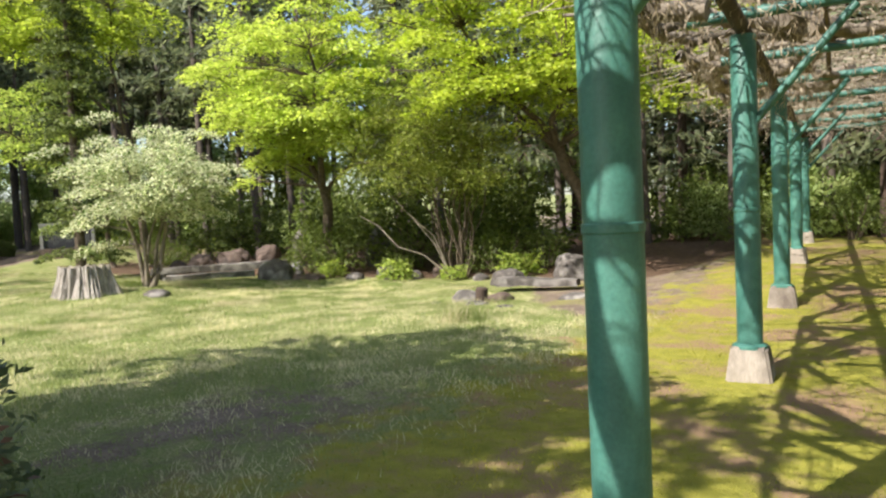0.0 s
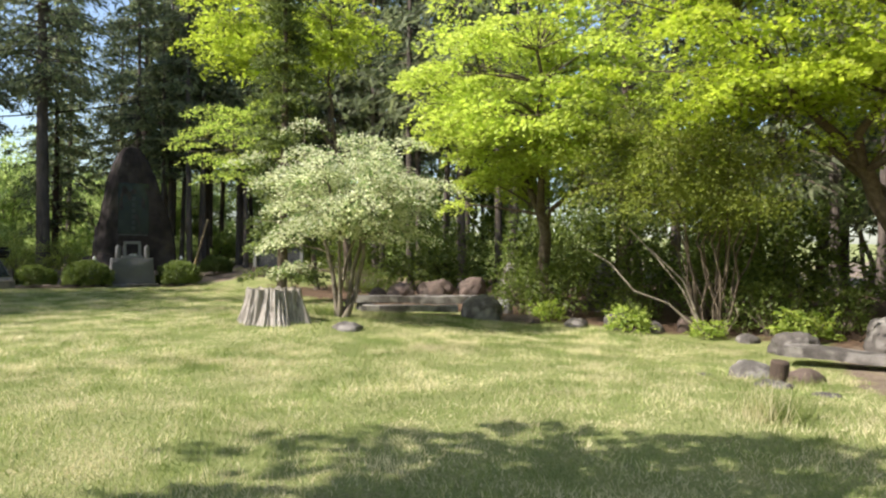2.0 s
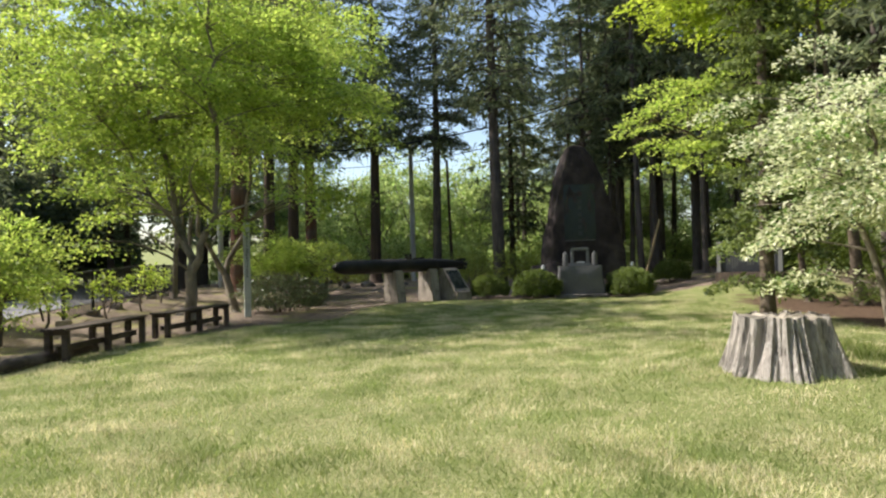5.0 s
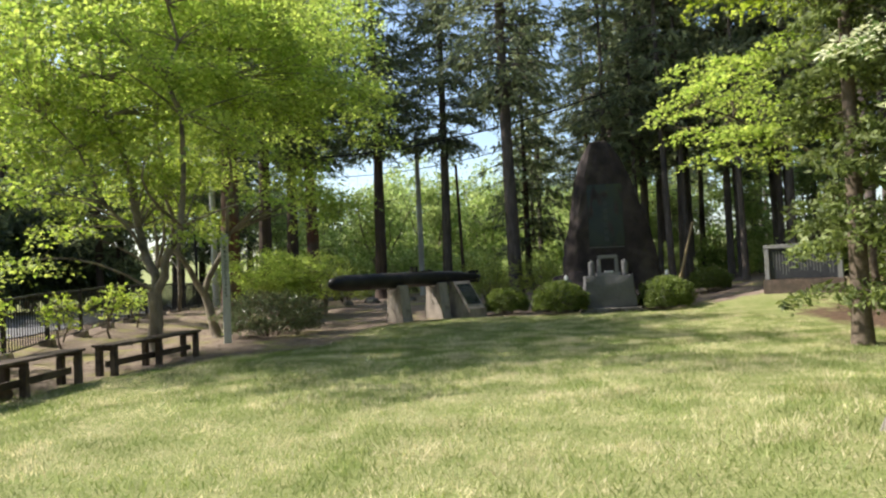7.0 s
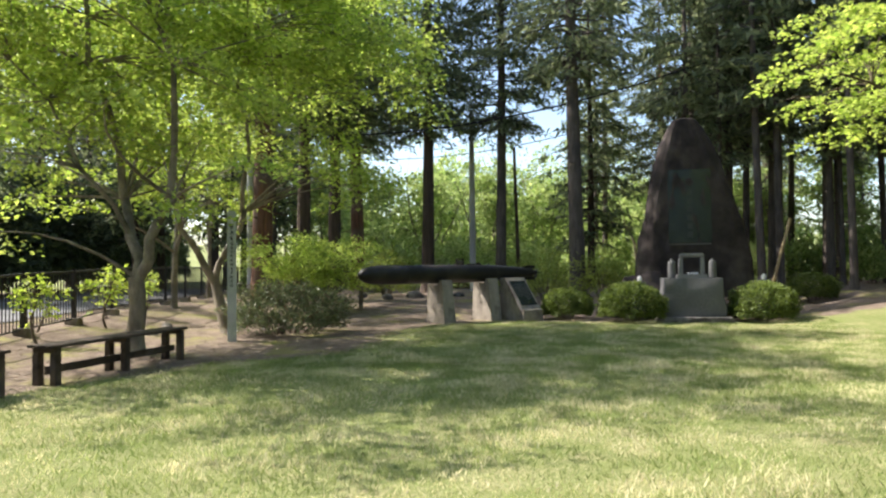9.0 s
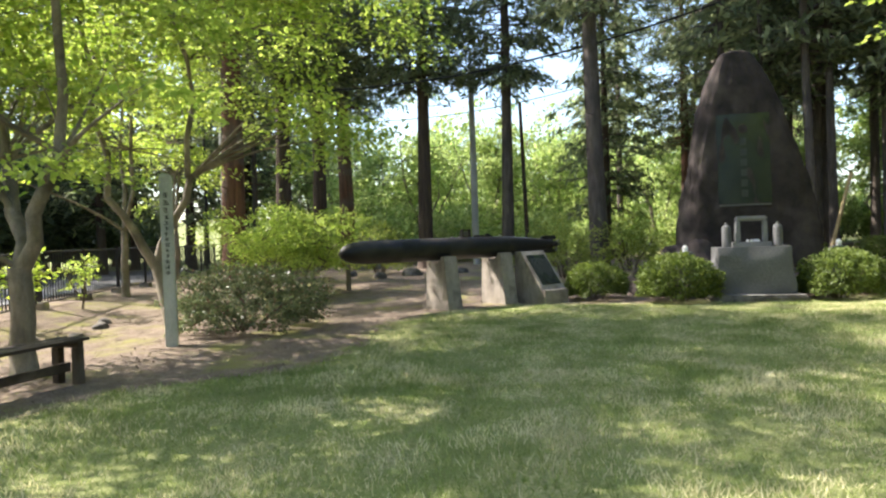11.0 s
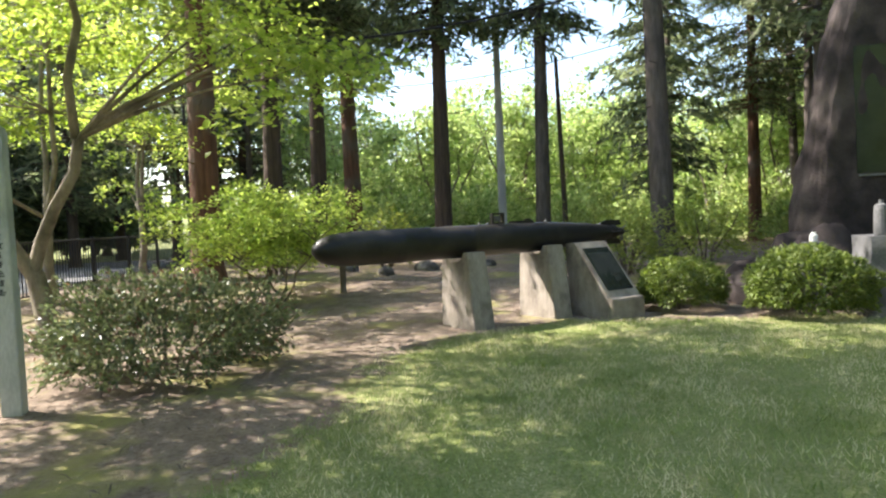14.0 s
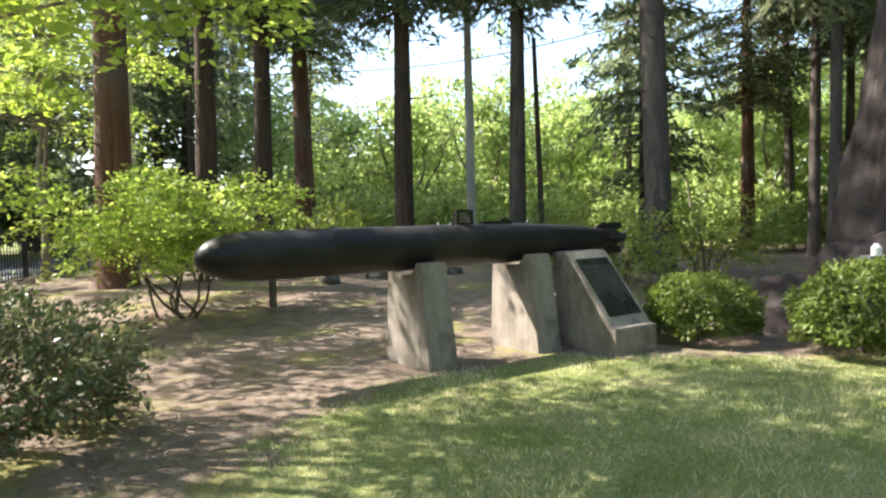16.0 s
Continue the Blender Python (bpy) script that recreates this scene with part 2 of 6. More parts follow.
def ground_material():
    """Lawn, bare soil and moss, blended by two masks of the ground with ragged edges."""
    m = bpy.data.materials.new("ground_cover")
    m.use_nodes = True
    nt = m.node_tree
    b = nt.nodes["Principled BSDF"]
    geo = nt.nodes.new("ShaderNodeNewGeometry")

    def noi(scale, detail=6):
        n = nt.nodes.new("ShaderNodeTexNoise")
        n.inputs["Scale"].default_value, n.inputs["Detail"].default_value, n.inputs["Roughness"].default_value = scale, detail, 0.65
        nt.links.new(geo.outputs["Position"], n.inputs["Vector"])
        return n.outputs[0]

    def rng(v, a, c, lo=0.0, hi=1.0):
        r = nt.nodes.new("ShaderNodeMapRange")
        for k, x in zip((1, 2, 3, 4), (a, c, lo, hi)):
            r.inputs[k].default_value = x
        nt.links.new(v, r.inputs[0])
        return r.outputs[0]

    def blend(f, a, c):
        x = nt.nodes.new("ShaderNodeMix")
        x.data_type = "RGBA"
        nt.links.new(f, x.inputs[0])
        for k, v in ((6, a), (7, c)):
            if isinstance(v, tuple):
                x.inputs[k].default_value = rgba(v)
            else:
                nt.links.new(v, x.inputs[k])
        return x.outputs[2]

    def mask(name, spread):
        at = nt.nodes.new("ShaderNodeAttribute")
        at.attribute_name = name
        s = nt.nodes.new("ShaderNodeMath")
        nt.links.new(at.outputs["Fac"], s.inputs[0])
        nt.links.new(rng(noi(2.2), 0.3, 0.7, -spread, spread), s.inputs[1])
        return rng(s.outputs[0], 0.38, 0.62)

    lawn = blend(rng(noi(1.6), 0.35, 0.65), (0.205, 0.25, 0.08), (0.40, 0.385, 0.20))
    lawn = blend(rng(noi(1.9, 6), 0.52, 0.66), lawn, (0.50, 0.44, 0.25))
    lawn = blend(rng(noi(38, 4), 0.35, 0.7), (0.15, 0.18, 0.05), lawn)
    soil = blend(rng(noi(3.0), 0.35, 0.65), (0.165, 0.126, 0.098), (0.30, 0.24, 0.185))
    soil = blend(rng(noi(26, 5), 0.48, 0.7), soil, (0.115, 0.078, 0.055))
    soil = blend(rng(noi(0.9, 5), 0.51, 0.65), soil, (0.25, 0.235, 0.09))
    litter = blend(rng(noi(9), 0.35, 0.65), (0.075, 0.05, 0.034), (0.16, 0.105, 0.068))
    moss = blend(rng(noi(5), 0.35, 0.65), (0.22, 0.225, 0.035), (0.35, 0.33, 0.06))
    moss = blend(rng(noi(1.3, 5), 0.46, 0.6), moss, (0.30, 0.205, 0.12))
    col = blend(mask("soil", 0.35), lawn, soil)
    col = blend(mask("litter", 0.3), col, litter)
    col = blend(mask("moss", 0.4), col, moss)
    nt.links.new(col, b.inputs["Base Color"])
    b.inputs["Roughness"].default_value = 0.95
    b.inputs["Specular IOR Level"].default_value = 0.15
    add = nt.nodes.new("ShaderNodeMath")
    nt.links.new(noi(14), add.inputs[0])
    nt.links.new(noi(70, 3), add.inputs[1])
    bp = nt.nodes.new("ShaderNodeBump")
    bp.inputs["Strength"].default_value, bp.inputs["Distance"].default_value = 0.8, 0.03
    nt.links.new(add.outputs[0], bp.inputs["Height"])
    nt.links.new(bp.outputs[0], b.inputs["Normal"])
    return m


M_GROUND = ground_material()


# ---- mesh helpers ----
def thing(name, x=0.0, y=0.0, z=0.0, rz=0.0, label="", category="", group="", kind=""):
    e = new(name)
    e.empty_display_size = 0.1
    e.matrix_world = pose(x, y, z, 0, 0, rz)
    return tagged(e, label, category, group, kind)


def link(name, me, material, parent=None, label=""):
    me.materials.clear()
    me.materials.append(material)
    ob = new(name, me)
    if parent:
        ob.parent = parent
    return tagged(ob, label)


def part(name, bm, material, parent=None, label="", smooth=False):
    me = bpy.data.meshes.new(name)
    bm.normal_update()
    bm.to_mesh(me)
    bm.free()
    if smooth:
        me.shade_smooth()
        me.set_sharp_from_angle(angle=0.5)
    return link(name, me, material, parent, label)


def box(bm, sx, sy, sz, m=None, bevel=0.008, taper=1.0):
    """A bevelled block with its base's middle at the origin of m; taper scales the top."""
    r = bmesh.ops.create_cube(bm, size=1.0)["verts"]
    for v in r:
        k = taper if v.co.z > 0 else 1.0
        v.co = Vector((v.co.x * sx * k, v.co.y * sy * k, (v.co.z + 0.5) * sz))
    if m is not None:
        bmesh.ops.transform(bm, matrix=m, verts=r)
    if bevel:
        edges = list({e for v in r for e in v.link_edges})
        bmesh.ops.bevel(bm, geom=edges, offset=bevel, segments=2, affect="EDGES", clamp_overlap=True)
    return bm


def lathe(bm, profile, sides=24, m=None):
    """A turned body: rows of (radius, height)."""
    rings = []
    for r, h in profile:
        rings.append([bm.verts.new((r * math.cos(2 * math.pi * k / sides), r * math.sin(2 * math.pi * k / sides), h)) for k in range(sides)])
    for a, b in zip(rings, rings[1:]):
        for k in range(sides):
            bm.faces.new((a[k], a[(k + 1) % sides], b[(k + 1) % sides], b[k]))
    bm.faces.new(rings[0][::-1])
    bm.faces.new(rings[-1])
    if m is not None:
        bmesh.ops.transform(bm, matrix=m, verts=[v for r in rings for v in r])
    return bm


class Tubes:
    """Tapered tubes along polylines, gathered into one mesh."""

    def __init__(self):
        self.v, self.f = [], []

    def add(self, pts, radii, sides=6):
        pts = [Vector(p) for p in pts]
        start = len(self.v)
        up = Vector((0.31, 0.17, 0.93))
        for i, p in enumerate(pts):
            d = (pts[min(i + 1, len(pts) - 1)] - pts[max(i - 1, 0)]).normalized()
            a = d.cross(up)
            if a.length < 0.05:
                a = d.cross(Vector((1, 0, 0)))
            a.normalize()
            c = d.cross(a)
            for k in range(sides):
                w = 2 * math.pi * k / sides
                self.v.append(p + (a * math.cos(w) + c * math.sin(w)) * radii[i])
        for i in range(len(pts) - 1):
            for k in range(sides):
                q, r = start + i * sides + k, start + i * sides + (k + 1) % sides
                self.f.append((q, r, r + sides, q + sides))
        self.f.append(tuple(range(start, start + sides))[::-1])
        self.f.append(tuple(range(start + (len(pts) - 1) * sides, start + len(pts) * sides)))

    def mesh(self, name):
        me = bpy.data.meshes.new(name)
        me.from_pydata([tuple(v) for v in self.v], [], self.f)
        me.shade_smooth()
        me.set_sharp_from_angle(angle=1.1)
        return me


def bezier(a, b, c, d, n):
    out = []
    for i in range(n + 1):
        t = i / n
        out.append(a * (1 - t) ** 3 + b * 3 * t * (1 - t) ** 2 + c * 3 * t * t * (1 - t) + d * t ** 3)
    return out


def poly_mesh(name, verts, corners):
    """A mesh of separate faces of the given number of corners."""
    n = len(verts)
    me = bpy.data.meshes.new(name)
    me.vertices.add(n)
    me.vertices.foreach_set("co", np.ascontiguousarray(verts, dtype=np.float32).ravel())
    me.loops.add(n)
    me.loops.foreach_set("vertex_index", np.arange(n, dtype=np.int32))
    me.polygons.add(n // corners)
    me.polygons.foreach_set("loop_start", np.arange(0, n, corners, dtype=np.int32))
    me.polygons.foreach_set("loop_total", np.full(n // corners, corners, dtype=np.int32))
    me.update(calc_edges=True)
    return me


def unit(a):
    return a / np.maximum(np.linalg.norm(a, axis=-1, keepdims=True), 1e-9)


def leaf_verts(c, rg, length, width, lift=0.8, along=None, corners=4):
    """Leaves of three or four corners at c. lift: how far they lie flat; along: the way they point."""
    n = len(c)
    nor = unit(rg.normal(size=(n, 3)) * np.array([1, 1, 0.6]) + np.array([0, 0, lift * 2.0]))
    way = rg.normal(size=(n, 3)) if along is None else along + 0.35 * rg.normal(size=(n, 3))
    u = unit(np.cross(np.cross(nor, way), nor))
    w = np.cross(nor, u)
    size = rg.uniform(0.65, 1.35, (n, 1))
    u, w = u * size * length / 2, w * size * width / 2
    if corners == 3:
        return np.stack([c - u + w, c - u * 0.8 - w, c + u * 1.1], 1).reshape(-1, 3)
    dip = nor * size * length * 0.12
    return np.stack([c - u, c + w * 0.95 - u * 0.1 + dip, c + u, c - w * 0.95 - u * 0.1 + dip], 1).reshape(-1, 3)


def pad_points(rg, centre, radius, flat, n, out=None, droop=0.25):
    """Leaf places on a flat spray that bends down towards its rim."""
    a, r = rg.uniform(0, 2 * np.pi, n), np.sqrt(rg.uniform(0, 1, n))
    lob = 1 + 0.25 * np.sin(a * 3 + rg.uniform(0, 6)) + 0.15 * np.sin(a * 5 + rg.uniform(0, 6))
    p = np.stack([np.cos(a) * r * lob, np.sin(a) * r * lob, rg.normal(size=n) * flat - droop * r ** 2], 1) * radius
    if out is not None:
        p[:, 2] -= (p[:, 0] * out[0] + p[:, 1] * out[1]) * 0.28
    return p + centre


def broad_tree(rg, stems, centre, radii, pads, pad_r, leaves, length, width, flat=0.16, inner=0.5, lift=0.8, twig=0.012, low=-0.75, droop=0.25, ragged=0.22, extra=(), sprigs=3):
    """Limbs that reach from the nearest stem to leaf sprays over an uneven crown. Gives the limbs and the leaf corners."""
    tubes, twigs, out, nodes = Tubes(), Tubes(), [], []
    for pts, r in stems:
        tubes.add(pts, r, 9)
        nodes += [(Vector(p), q) for p, q in list(zip(pts, r))[len(pts) // 3:]]
    centre, radii = np.array(centre, float), np.array(radii, float)
    for i in range(pads + len(extra)):
        d = unit(rg.normal(size=3))
        d[2] = max(d[2], low) if d[2] < 0 else d[2]
        lump = 1 + ragged * noise.noise(Vector(d * 2.3) + Vector((centre[0], 7.1, centre[1]))) * 2
        p = centre + d * radii * rg.uniform(inner, 1.0) * lump
        if i >= pads:
            p = np.array(extra[i - pads], float)
        size = pad_r * rg.uniform(0.6, 1.35)
        tip = Vector(p)
        node, nr = min(nodes, key=lambda q: (q[0] - tip).length + max(0, q[0].z - tip.z) * 1.2)
        mid = node.lerp(tip, 0.5) + Vector((rg.normal() * 0.12, rg.normal() * 0.12, 0.10 + rg.normal() * 0.06)) * (tip - node).length
        r0 = min(nr * 0.55, twig * (1.2 + (tip - node).length * 0.9))
        twigs.add(bezier(node, node.lerp(mid, 0.7), mid.lerp(tip, 0.4), tip, 5), [r0 + (twig * 0.25 - r0) * k / 5 for k in range(6)], 5)
        for _ in range(sprigs):
            e = tip + Vector((rg.normal(), rg.normal(), rg.normal() * 0.25)) * size * 0.5
            twigs.add([mid.lerp(tip, 0.7), mid.lerp(e, 0.85) + Vector((0, 0, 0.03)), e], [twig * 0.5, twig * 0.35, twig * 0.15], 4)
        n = max(4, int(leaves * (size / pad_r) ** 2))
        c = pad_points(rg, p, size, flat, n, d, droop)
        away = unit(c - p + d * 0.3)
        out.append(leaf_verts(c, rg, length, width, lift, away))
    return (tubes, twigs), np.concatenate(out)


def wavy(a, b, r0, r1, n, rg, sway=0.05):
    """A stem from a to b with slight kinks: its points and radii."""
    a, b = Vector(a), Vector(b)
    ln = (b - a).length
    pts = [a.lerp(b, k / n) + Vector((rg.normal(), rg.normal(), 0)) * sway * ln * (0 < k) for k in range(n + 1)]
    return pts, [r0 + (r1 - r0) * (k / n) ** 0.8 for k in range(n + 1)]


def flare(stem, k=1.7):
    """Widens a stem's foot into roots."""
    pts, r = stem
    p0, p1 = Vector(pts[0]), Vector(pts[1])
    return [p0 - Vector((0, 0, 0.12)), p0, p0.lerp(p1, 0.15), p0.lerp(p1, 0.4)] + list(pts[1:]), [r[0] * k, r[0] * 1.3, r[0] * 1.06, r[0]] + list(r[1:])


# ---- the lie of the land ----
def smooth(v):
    v = np.clip(v, 0, 1)
    return v * v * (3 - 2 * v)


def land(x, y):
    """The ground's height."""
    x, y = np.asarray(x, float), np.asarray(y, float)
    h = np.maximum(0.30 * smooth((-30 - x) / 5), 0.30 * smooth((-5 - y) / 3))
    h = np.maximum(h, 0.60 * smooth((y - 8.0) / 5) * smooth((-25 - x) / 5))
    h = h + 0.25 * smooth((y - 7.5) / 5.5) * smooth((x + 5.5) / 3)
    h = h + 0.35 * smooth((y - 12.5) / 5) * smooth((x + 24) / 8) * (1 - 0.6 * smooth((x + 5.5) / 3))
    h = h + 0.21 * np.exp(-((x + 13.3) ** 2 + (y - 6.6) ** 2) / 6) - 0.14 * np.exp(-((x + 8) ** 2 / 14 + (y - 10.4) ** 2 / 6))
    h = h + 0.015 * np.sin(x * 1.3 + 0.4 * y) * np.sin(y * 1.1) + 0.008 * np.sin(3.1 * x + y) * np.cos(2.7 * y)
    far = np.maximum(0, -52 - x)
    return h + 7.0 * smooth(far / 130) 


def at(x, y):
    return float(land(x, y))


def soil_mask(x, y):
    edge = np.interp(x, [-29.3, -27.9, -26.5, -24.2, -22.4, -21.3, -19.0, -15.0, -8.0], [2.6, 0.7, -0.1, 0.0, -0.3, -1.7, -3.0, -3.5, -4.2])
    d = np.where(x < -29.6, 2.0, edge - y)
    d = np.maximum(d, np.clip((-28.8 - x) * 1.2, -3, 3))
    bare = np.minimum(y - np.interp(x, [-8, -7, -6, -5, -4, -2], [14.5, 12.2, 10.4, 9.0, 8.2, 8.0]), -2.0 - x)
    d = np.maximum(d, bare)
    worn = 0.56 * np.exp(-(((x + 3.4) / 2.2) ** 2 + ((y - 2.9) / 2.3) ** 2))
    return np.maximum(0.5 + np.clip(d / 1.2, -0.5, 0.5), worn)


def litter_mask(x, y):
    edge = np.interp(x, [-28, -20, -16, -13.5, -10, -8.6, -7, -5, -3.5, 6], [10.2, 9.9, 9.6, 10.9, 12.0, 12.6, 12.6, 12.2, 16.0, 17.0])
    return (0.5 + np.clip((y - edge) / 1.4, -0.5, 0.5)) * smooth((27 - y) / 5) * smooth((x + 29) / 6)


def moss_mask(x, y):
    d = (x + 2.3 + 0.10 * y) / 2.0
    d = np.minimum(d, (19 - y) / 3)
    return 0.5 + np.clip(d, -0.5, 0.5)


def ground():
    fx = np.arange(-46, 9.01, 0.2)
    fy = np.arange(-18, 22.01, 0.2)
    xs = np.concatenate([[-1600, -900, -500, -320, -220, -160, -120, -90, -75, -64, -56, -50], fx, [12, 16, 24, 40, 80, 160, 400, 1500]])
    ys = np.concatenate([[-1500, -500, -200, -90, -50, -34, -26, -21], fy, [24, 27, 32, 40, 52, 70, 100, 160, 400, 1500]])
    gx, gy = np.meshgrid(xs, ys, indexing="ij")
    z = land(gx, gy)
    nx, ny = gx.shape
    verts = np.stack([gx, gy, z], -1).reshape(-1, 3)
    i, j = np.meshgrid(np.arange(nx - 1), np.arange(ny - 1), indexing="ij")
    q = (i * ny + j).ravel()
    faces = np.stack([q, q + ny, q + ny + 1, q + 1], 1)
    me = bpy.data.meshes.new("ground")
    me.from_pydata(verts.tolist(), [], faces.tolist())
    for name, fn in (("soil", soil_mask), ("litter", litter_mask), ("moss", moss_mask)):
        v = fn(gx, gy)
        if name == "soil":
            v = v * smooth((gx + 50) / 6) * smooth((gy + 26) / 6)
        attr = me.attributes.new(name, "FLOAT", "POINT")
        attr.data.foreach_set("value", v.ravel().astype(np.float32))
    me.shade_smooth()
    tagged(link("ground", me, M_GROUND), "mown spring lawn turning to bare soil, leaf litter and moss", "ground", kind="structure")


ground()


# ---- road and fence ----
def road():
    xs = np.linspace(-47, -8, 60)
    line = np.interp(xs, [-75, -40, -22, -8], [-16.0, -11.2, -7.6, -5.4])
    v, f = [], []
    for x, y in zip(xs, line):
        for k, off in enumerate((0.0, -2.5, -5.0, -7.0)):
            v.append((x, y + off, at(x, y + off) + 0.03))
    for i in range(len(xs) - 1):
        for k in range(3):
            a = i * 4 + k
            f.append((a, a + 1, a + 5, a + 4))
    me = bpy.data.meshes.new("road")
    me.from_pydata(v, [], f)
    tagged(link("road", me, M_ASPHALT), "pale grey asphalt lane behind the fence", "road", kind="structure")


def fence():
    a, b = Vector((-21.3, -6.2)), Vector((-41.9, -10.4))
    n = 10
    f = thing("fence", label="low dark steel railing with thin upright bars on concrete blocks", category="fence")
    d = (b - a) / n
    yaw = math.degrees(math.atan2(d.y, d.x))
    bar = bmesh.new()
    box(bar, 0.018, 0.018, 0.98, None, 0.002)
    bar_me = bpy.data.meshes.new("bar")
    bar.to_mesh(bar_me)
    bar.free()
    bar_me.materials.append(M_FENCE)
    for i in range(n + 1):
        p = a + d * i
        z = at(p.x, p.y)
        bm = bmesh.new()
        box(bm, 0.07, 0.07, 1.20, pose(p.x, p.y, z, 0, 0, yaw), 0.006)
        post = part("post", bm, M_FENCE, f)
        bm = bmesh.new()
        box(bm, 0.30, 0.30, 0.22, pose(p.x, p.y, z - 0.08, 0, 0, yaw), 0.02, 0.9)
        part("footing", bm, M_CONCRETE, post, "grey concrete footing block")
        if i == n:
            break
        q = p + d
        z2 = at(q.x, q.y)
        for hgt, th in ((1.14, 0.05), (0.12, 0.035)):
            t = Tubes()
            t.add([(p.x, p.y, z + hgt), (q.x, q.y, z2 + hgt)], [th / 2, th / 2], 6)
            link("rail", t.mesh("rail"), M_FENCE, f)
        for k in range(1, 17):
            r = p + d * (k / 17)
            o = new("bar", bar_me)
            o.parent = f
            o.matrix_basis = pose(r.x, r.y, at(r.x, r.y) + 0.13, 0, 0, yaw)


# ---- the old torpedo on its stands ----
AX = Vector((-0.640, 0.768, 0)).normalized()
YAW_T = math.degrees(math.atan2(AX.y, AX.x))
NOSE = Vector((-27.10, -1.18, 1.20))


def on_axis(s, side=0.0, z=0.0):
    """A place s metres behind the nose, side metres towards the lawn, at height z."""
    n = Vector((AX.y, -AX.x, 0))
    p = NOSE + AX * s + n * side
    return Vector((p.x, p.y, z))


def torpedo():
    t = thing("torpedo", label="old black painted aerial torpedo lying on concrete stands", category="torpedo")
    lie = Matrix.Translation(NOSE) @ Euler((0, radians(90), radians(YAW_T))).to_matrix().to_4x4()
    bm = bmesh.new()
    prof = [(0.012, 0.0), (0.055, 0.012), (0.10, 0.045), (0.145, 0.11), (0.18, 0.20), (0.205, 0.32), (0.219, 0.46), (0.225, 0.62), (0.225, 1.20), (0.228, 1.21), (0.228, 1.25), (0.225, 1.26)]
    prof += [(0.225, 2.3), (0.227, 2.31), (0.227, 2.34), (0.225, 2.35), (0.225, 3.2), (0.221, 3.5), (0.21, 3.85), (0.19, 4.2), (0.165, 4.55), (0.135, 4.85), (0.105, 5.05)]
    lathe(bm, prof, 40, lie)
    part("body", bm, M_TORPEDO, t, "gloss black steel hull", True)
    bm = bmesh.new()
    lathe(bm, [(0.105, 5.05), (0.112, 5.06), (0.112, 5.16), (0.075, 5.20), (0.06, 5.34), (0.03, 5.38)], 24, lie)
    part("tail_cone", bm, M_TORPEDO, t, smooth=True)
    for k in range(4):
        bm = bmesh.new()
        m = lie @ pose(0, 0, 0, 0, 0, 90 * k)
        v = [(0.09, 4.80), (0.155, 4.86), (0.195, 4.98), (0.195, 5.30), (0.11, 5.32), (0.09, 5.10)]
        lo = [bm.verts.new(m @ Vector((r, -0.008, h))) for r, h in v]
        hi = [bm.verts.new(m @ Vector((r, 0.008, h))) for r, h in v]
        bm.faces.new(lo[::-1])
        bm.faces.new(hi)
        for i in range(6):
            bm.faces.new((lo[i], lo[(i + 1) % 6], hi[(i + 1) % 6], hi[i]))
        bmesh.ops.recalc_face_normals(bm, faces=bm.faces)
        part("fin", bm, M_TORPEDO, t)
    for k in range(3):
        bm = bmesh.new()
        m = lie @ pose(0, 0, 5.27, 0, 0, 120 * k) @ pose(0.10, 0, 0, 35, 0, 0)
        box(bm, 0.10, 0.012, 0.07, m, 0.003)
        part("propeller_blade", bm, M_STEEL, t)
    c = on_axis(2.84, 0, NOSE.z)
    bm = bmesh.new()
    box(bm, 0.16, 0.05, 0.03, pose(c.x, c.y, c.z + 0.215, 0, 0, YAW_T), 0.006)
    for s in (-0.095, 0.095):
        p = c + AX * s
        box(bm, 0.03, 0.08, 0.135, pose(p.x, p.y, c.z + 0.225, 0, 0, YAW_T), 0.006)
    box(bm, 0.22, 0.08, 0.03, pose(c.x, c.y, c.z + 0.352, 0, 0, YAW_T), 0.006)
    lug = part("lifting_lug", bm, M_TORPEDO, t, "black steel lug frame")
    bm = bmesh.new()
    box(bm, 0.15, 0.03, 0.085, pose(c.x, c.y, c.z + 0.255, 0, 0, YAW_T), 0.02)
    part("lug_plate", bm, M_STEEL, lug, "worn pale steel plate")
    c = on_axis(3.28, 0, NOSE.z)
    bm = bmesh.new()
    box(bm, 0.42, 0.07, 0.045, pose(c.x, c.y, c.z + 0.208, 0, 0, YAW_T), 0.008)
    box(bm, 0.10, 0.05, 0.06, pose(c.x + AX.x * 0.12, c.y + AX.y * 0.12, c.z + 0.22, 0, 0, YAW_T), 0.008)
    part("top_rail", bm, M_TORPEDO, t)
    for s in (2.52, 2.68, 3.75):
        c = on_axis(s, 0, NOSE.z)
        bm = bmesh.new()
        lathe(bm, [(0.025, 0), (0.025, 0.02), (0.012, 0.03), (0.012, 0.045)], 10, pose(c.x, c.y, c.z + 0.215))
        part("hatch_bolt", bm, M_STEEL, t)


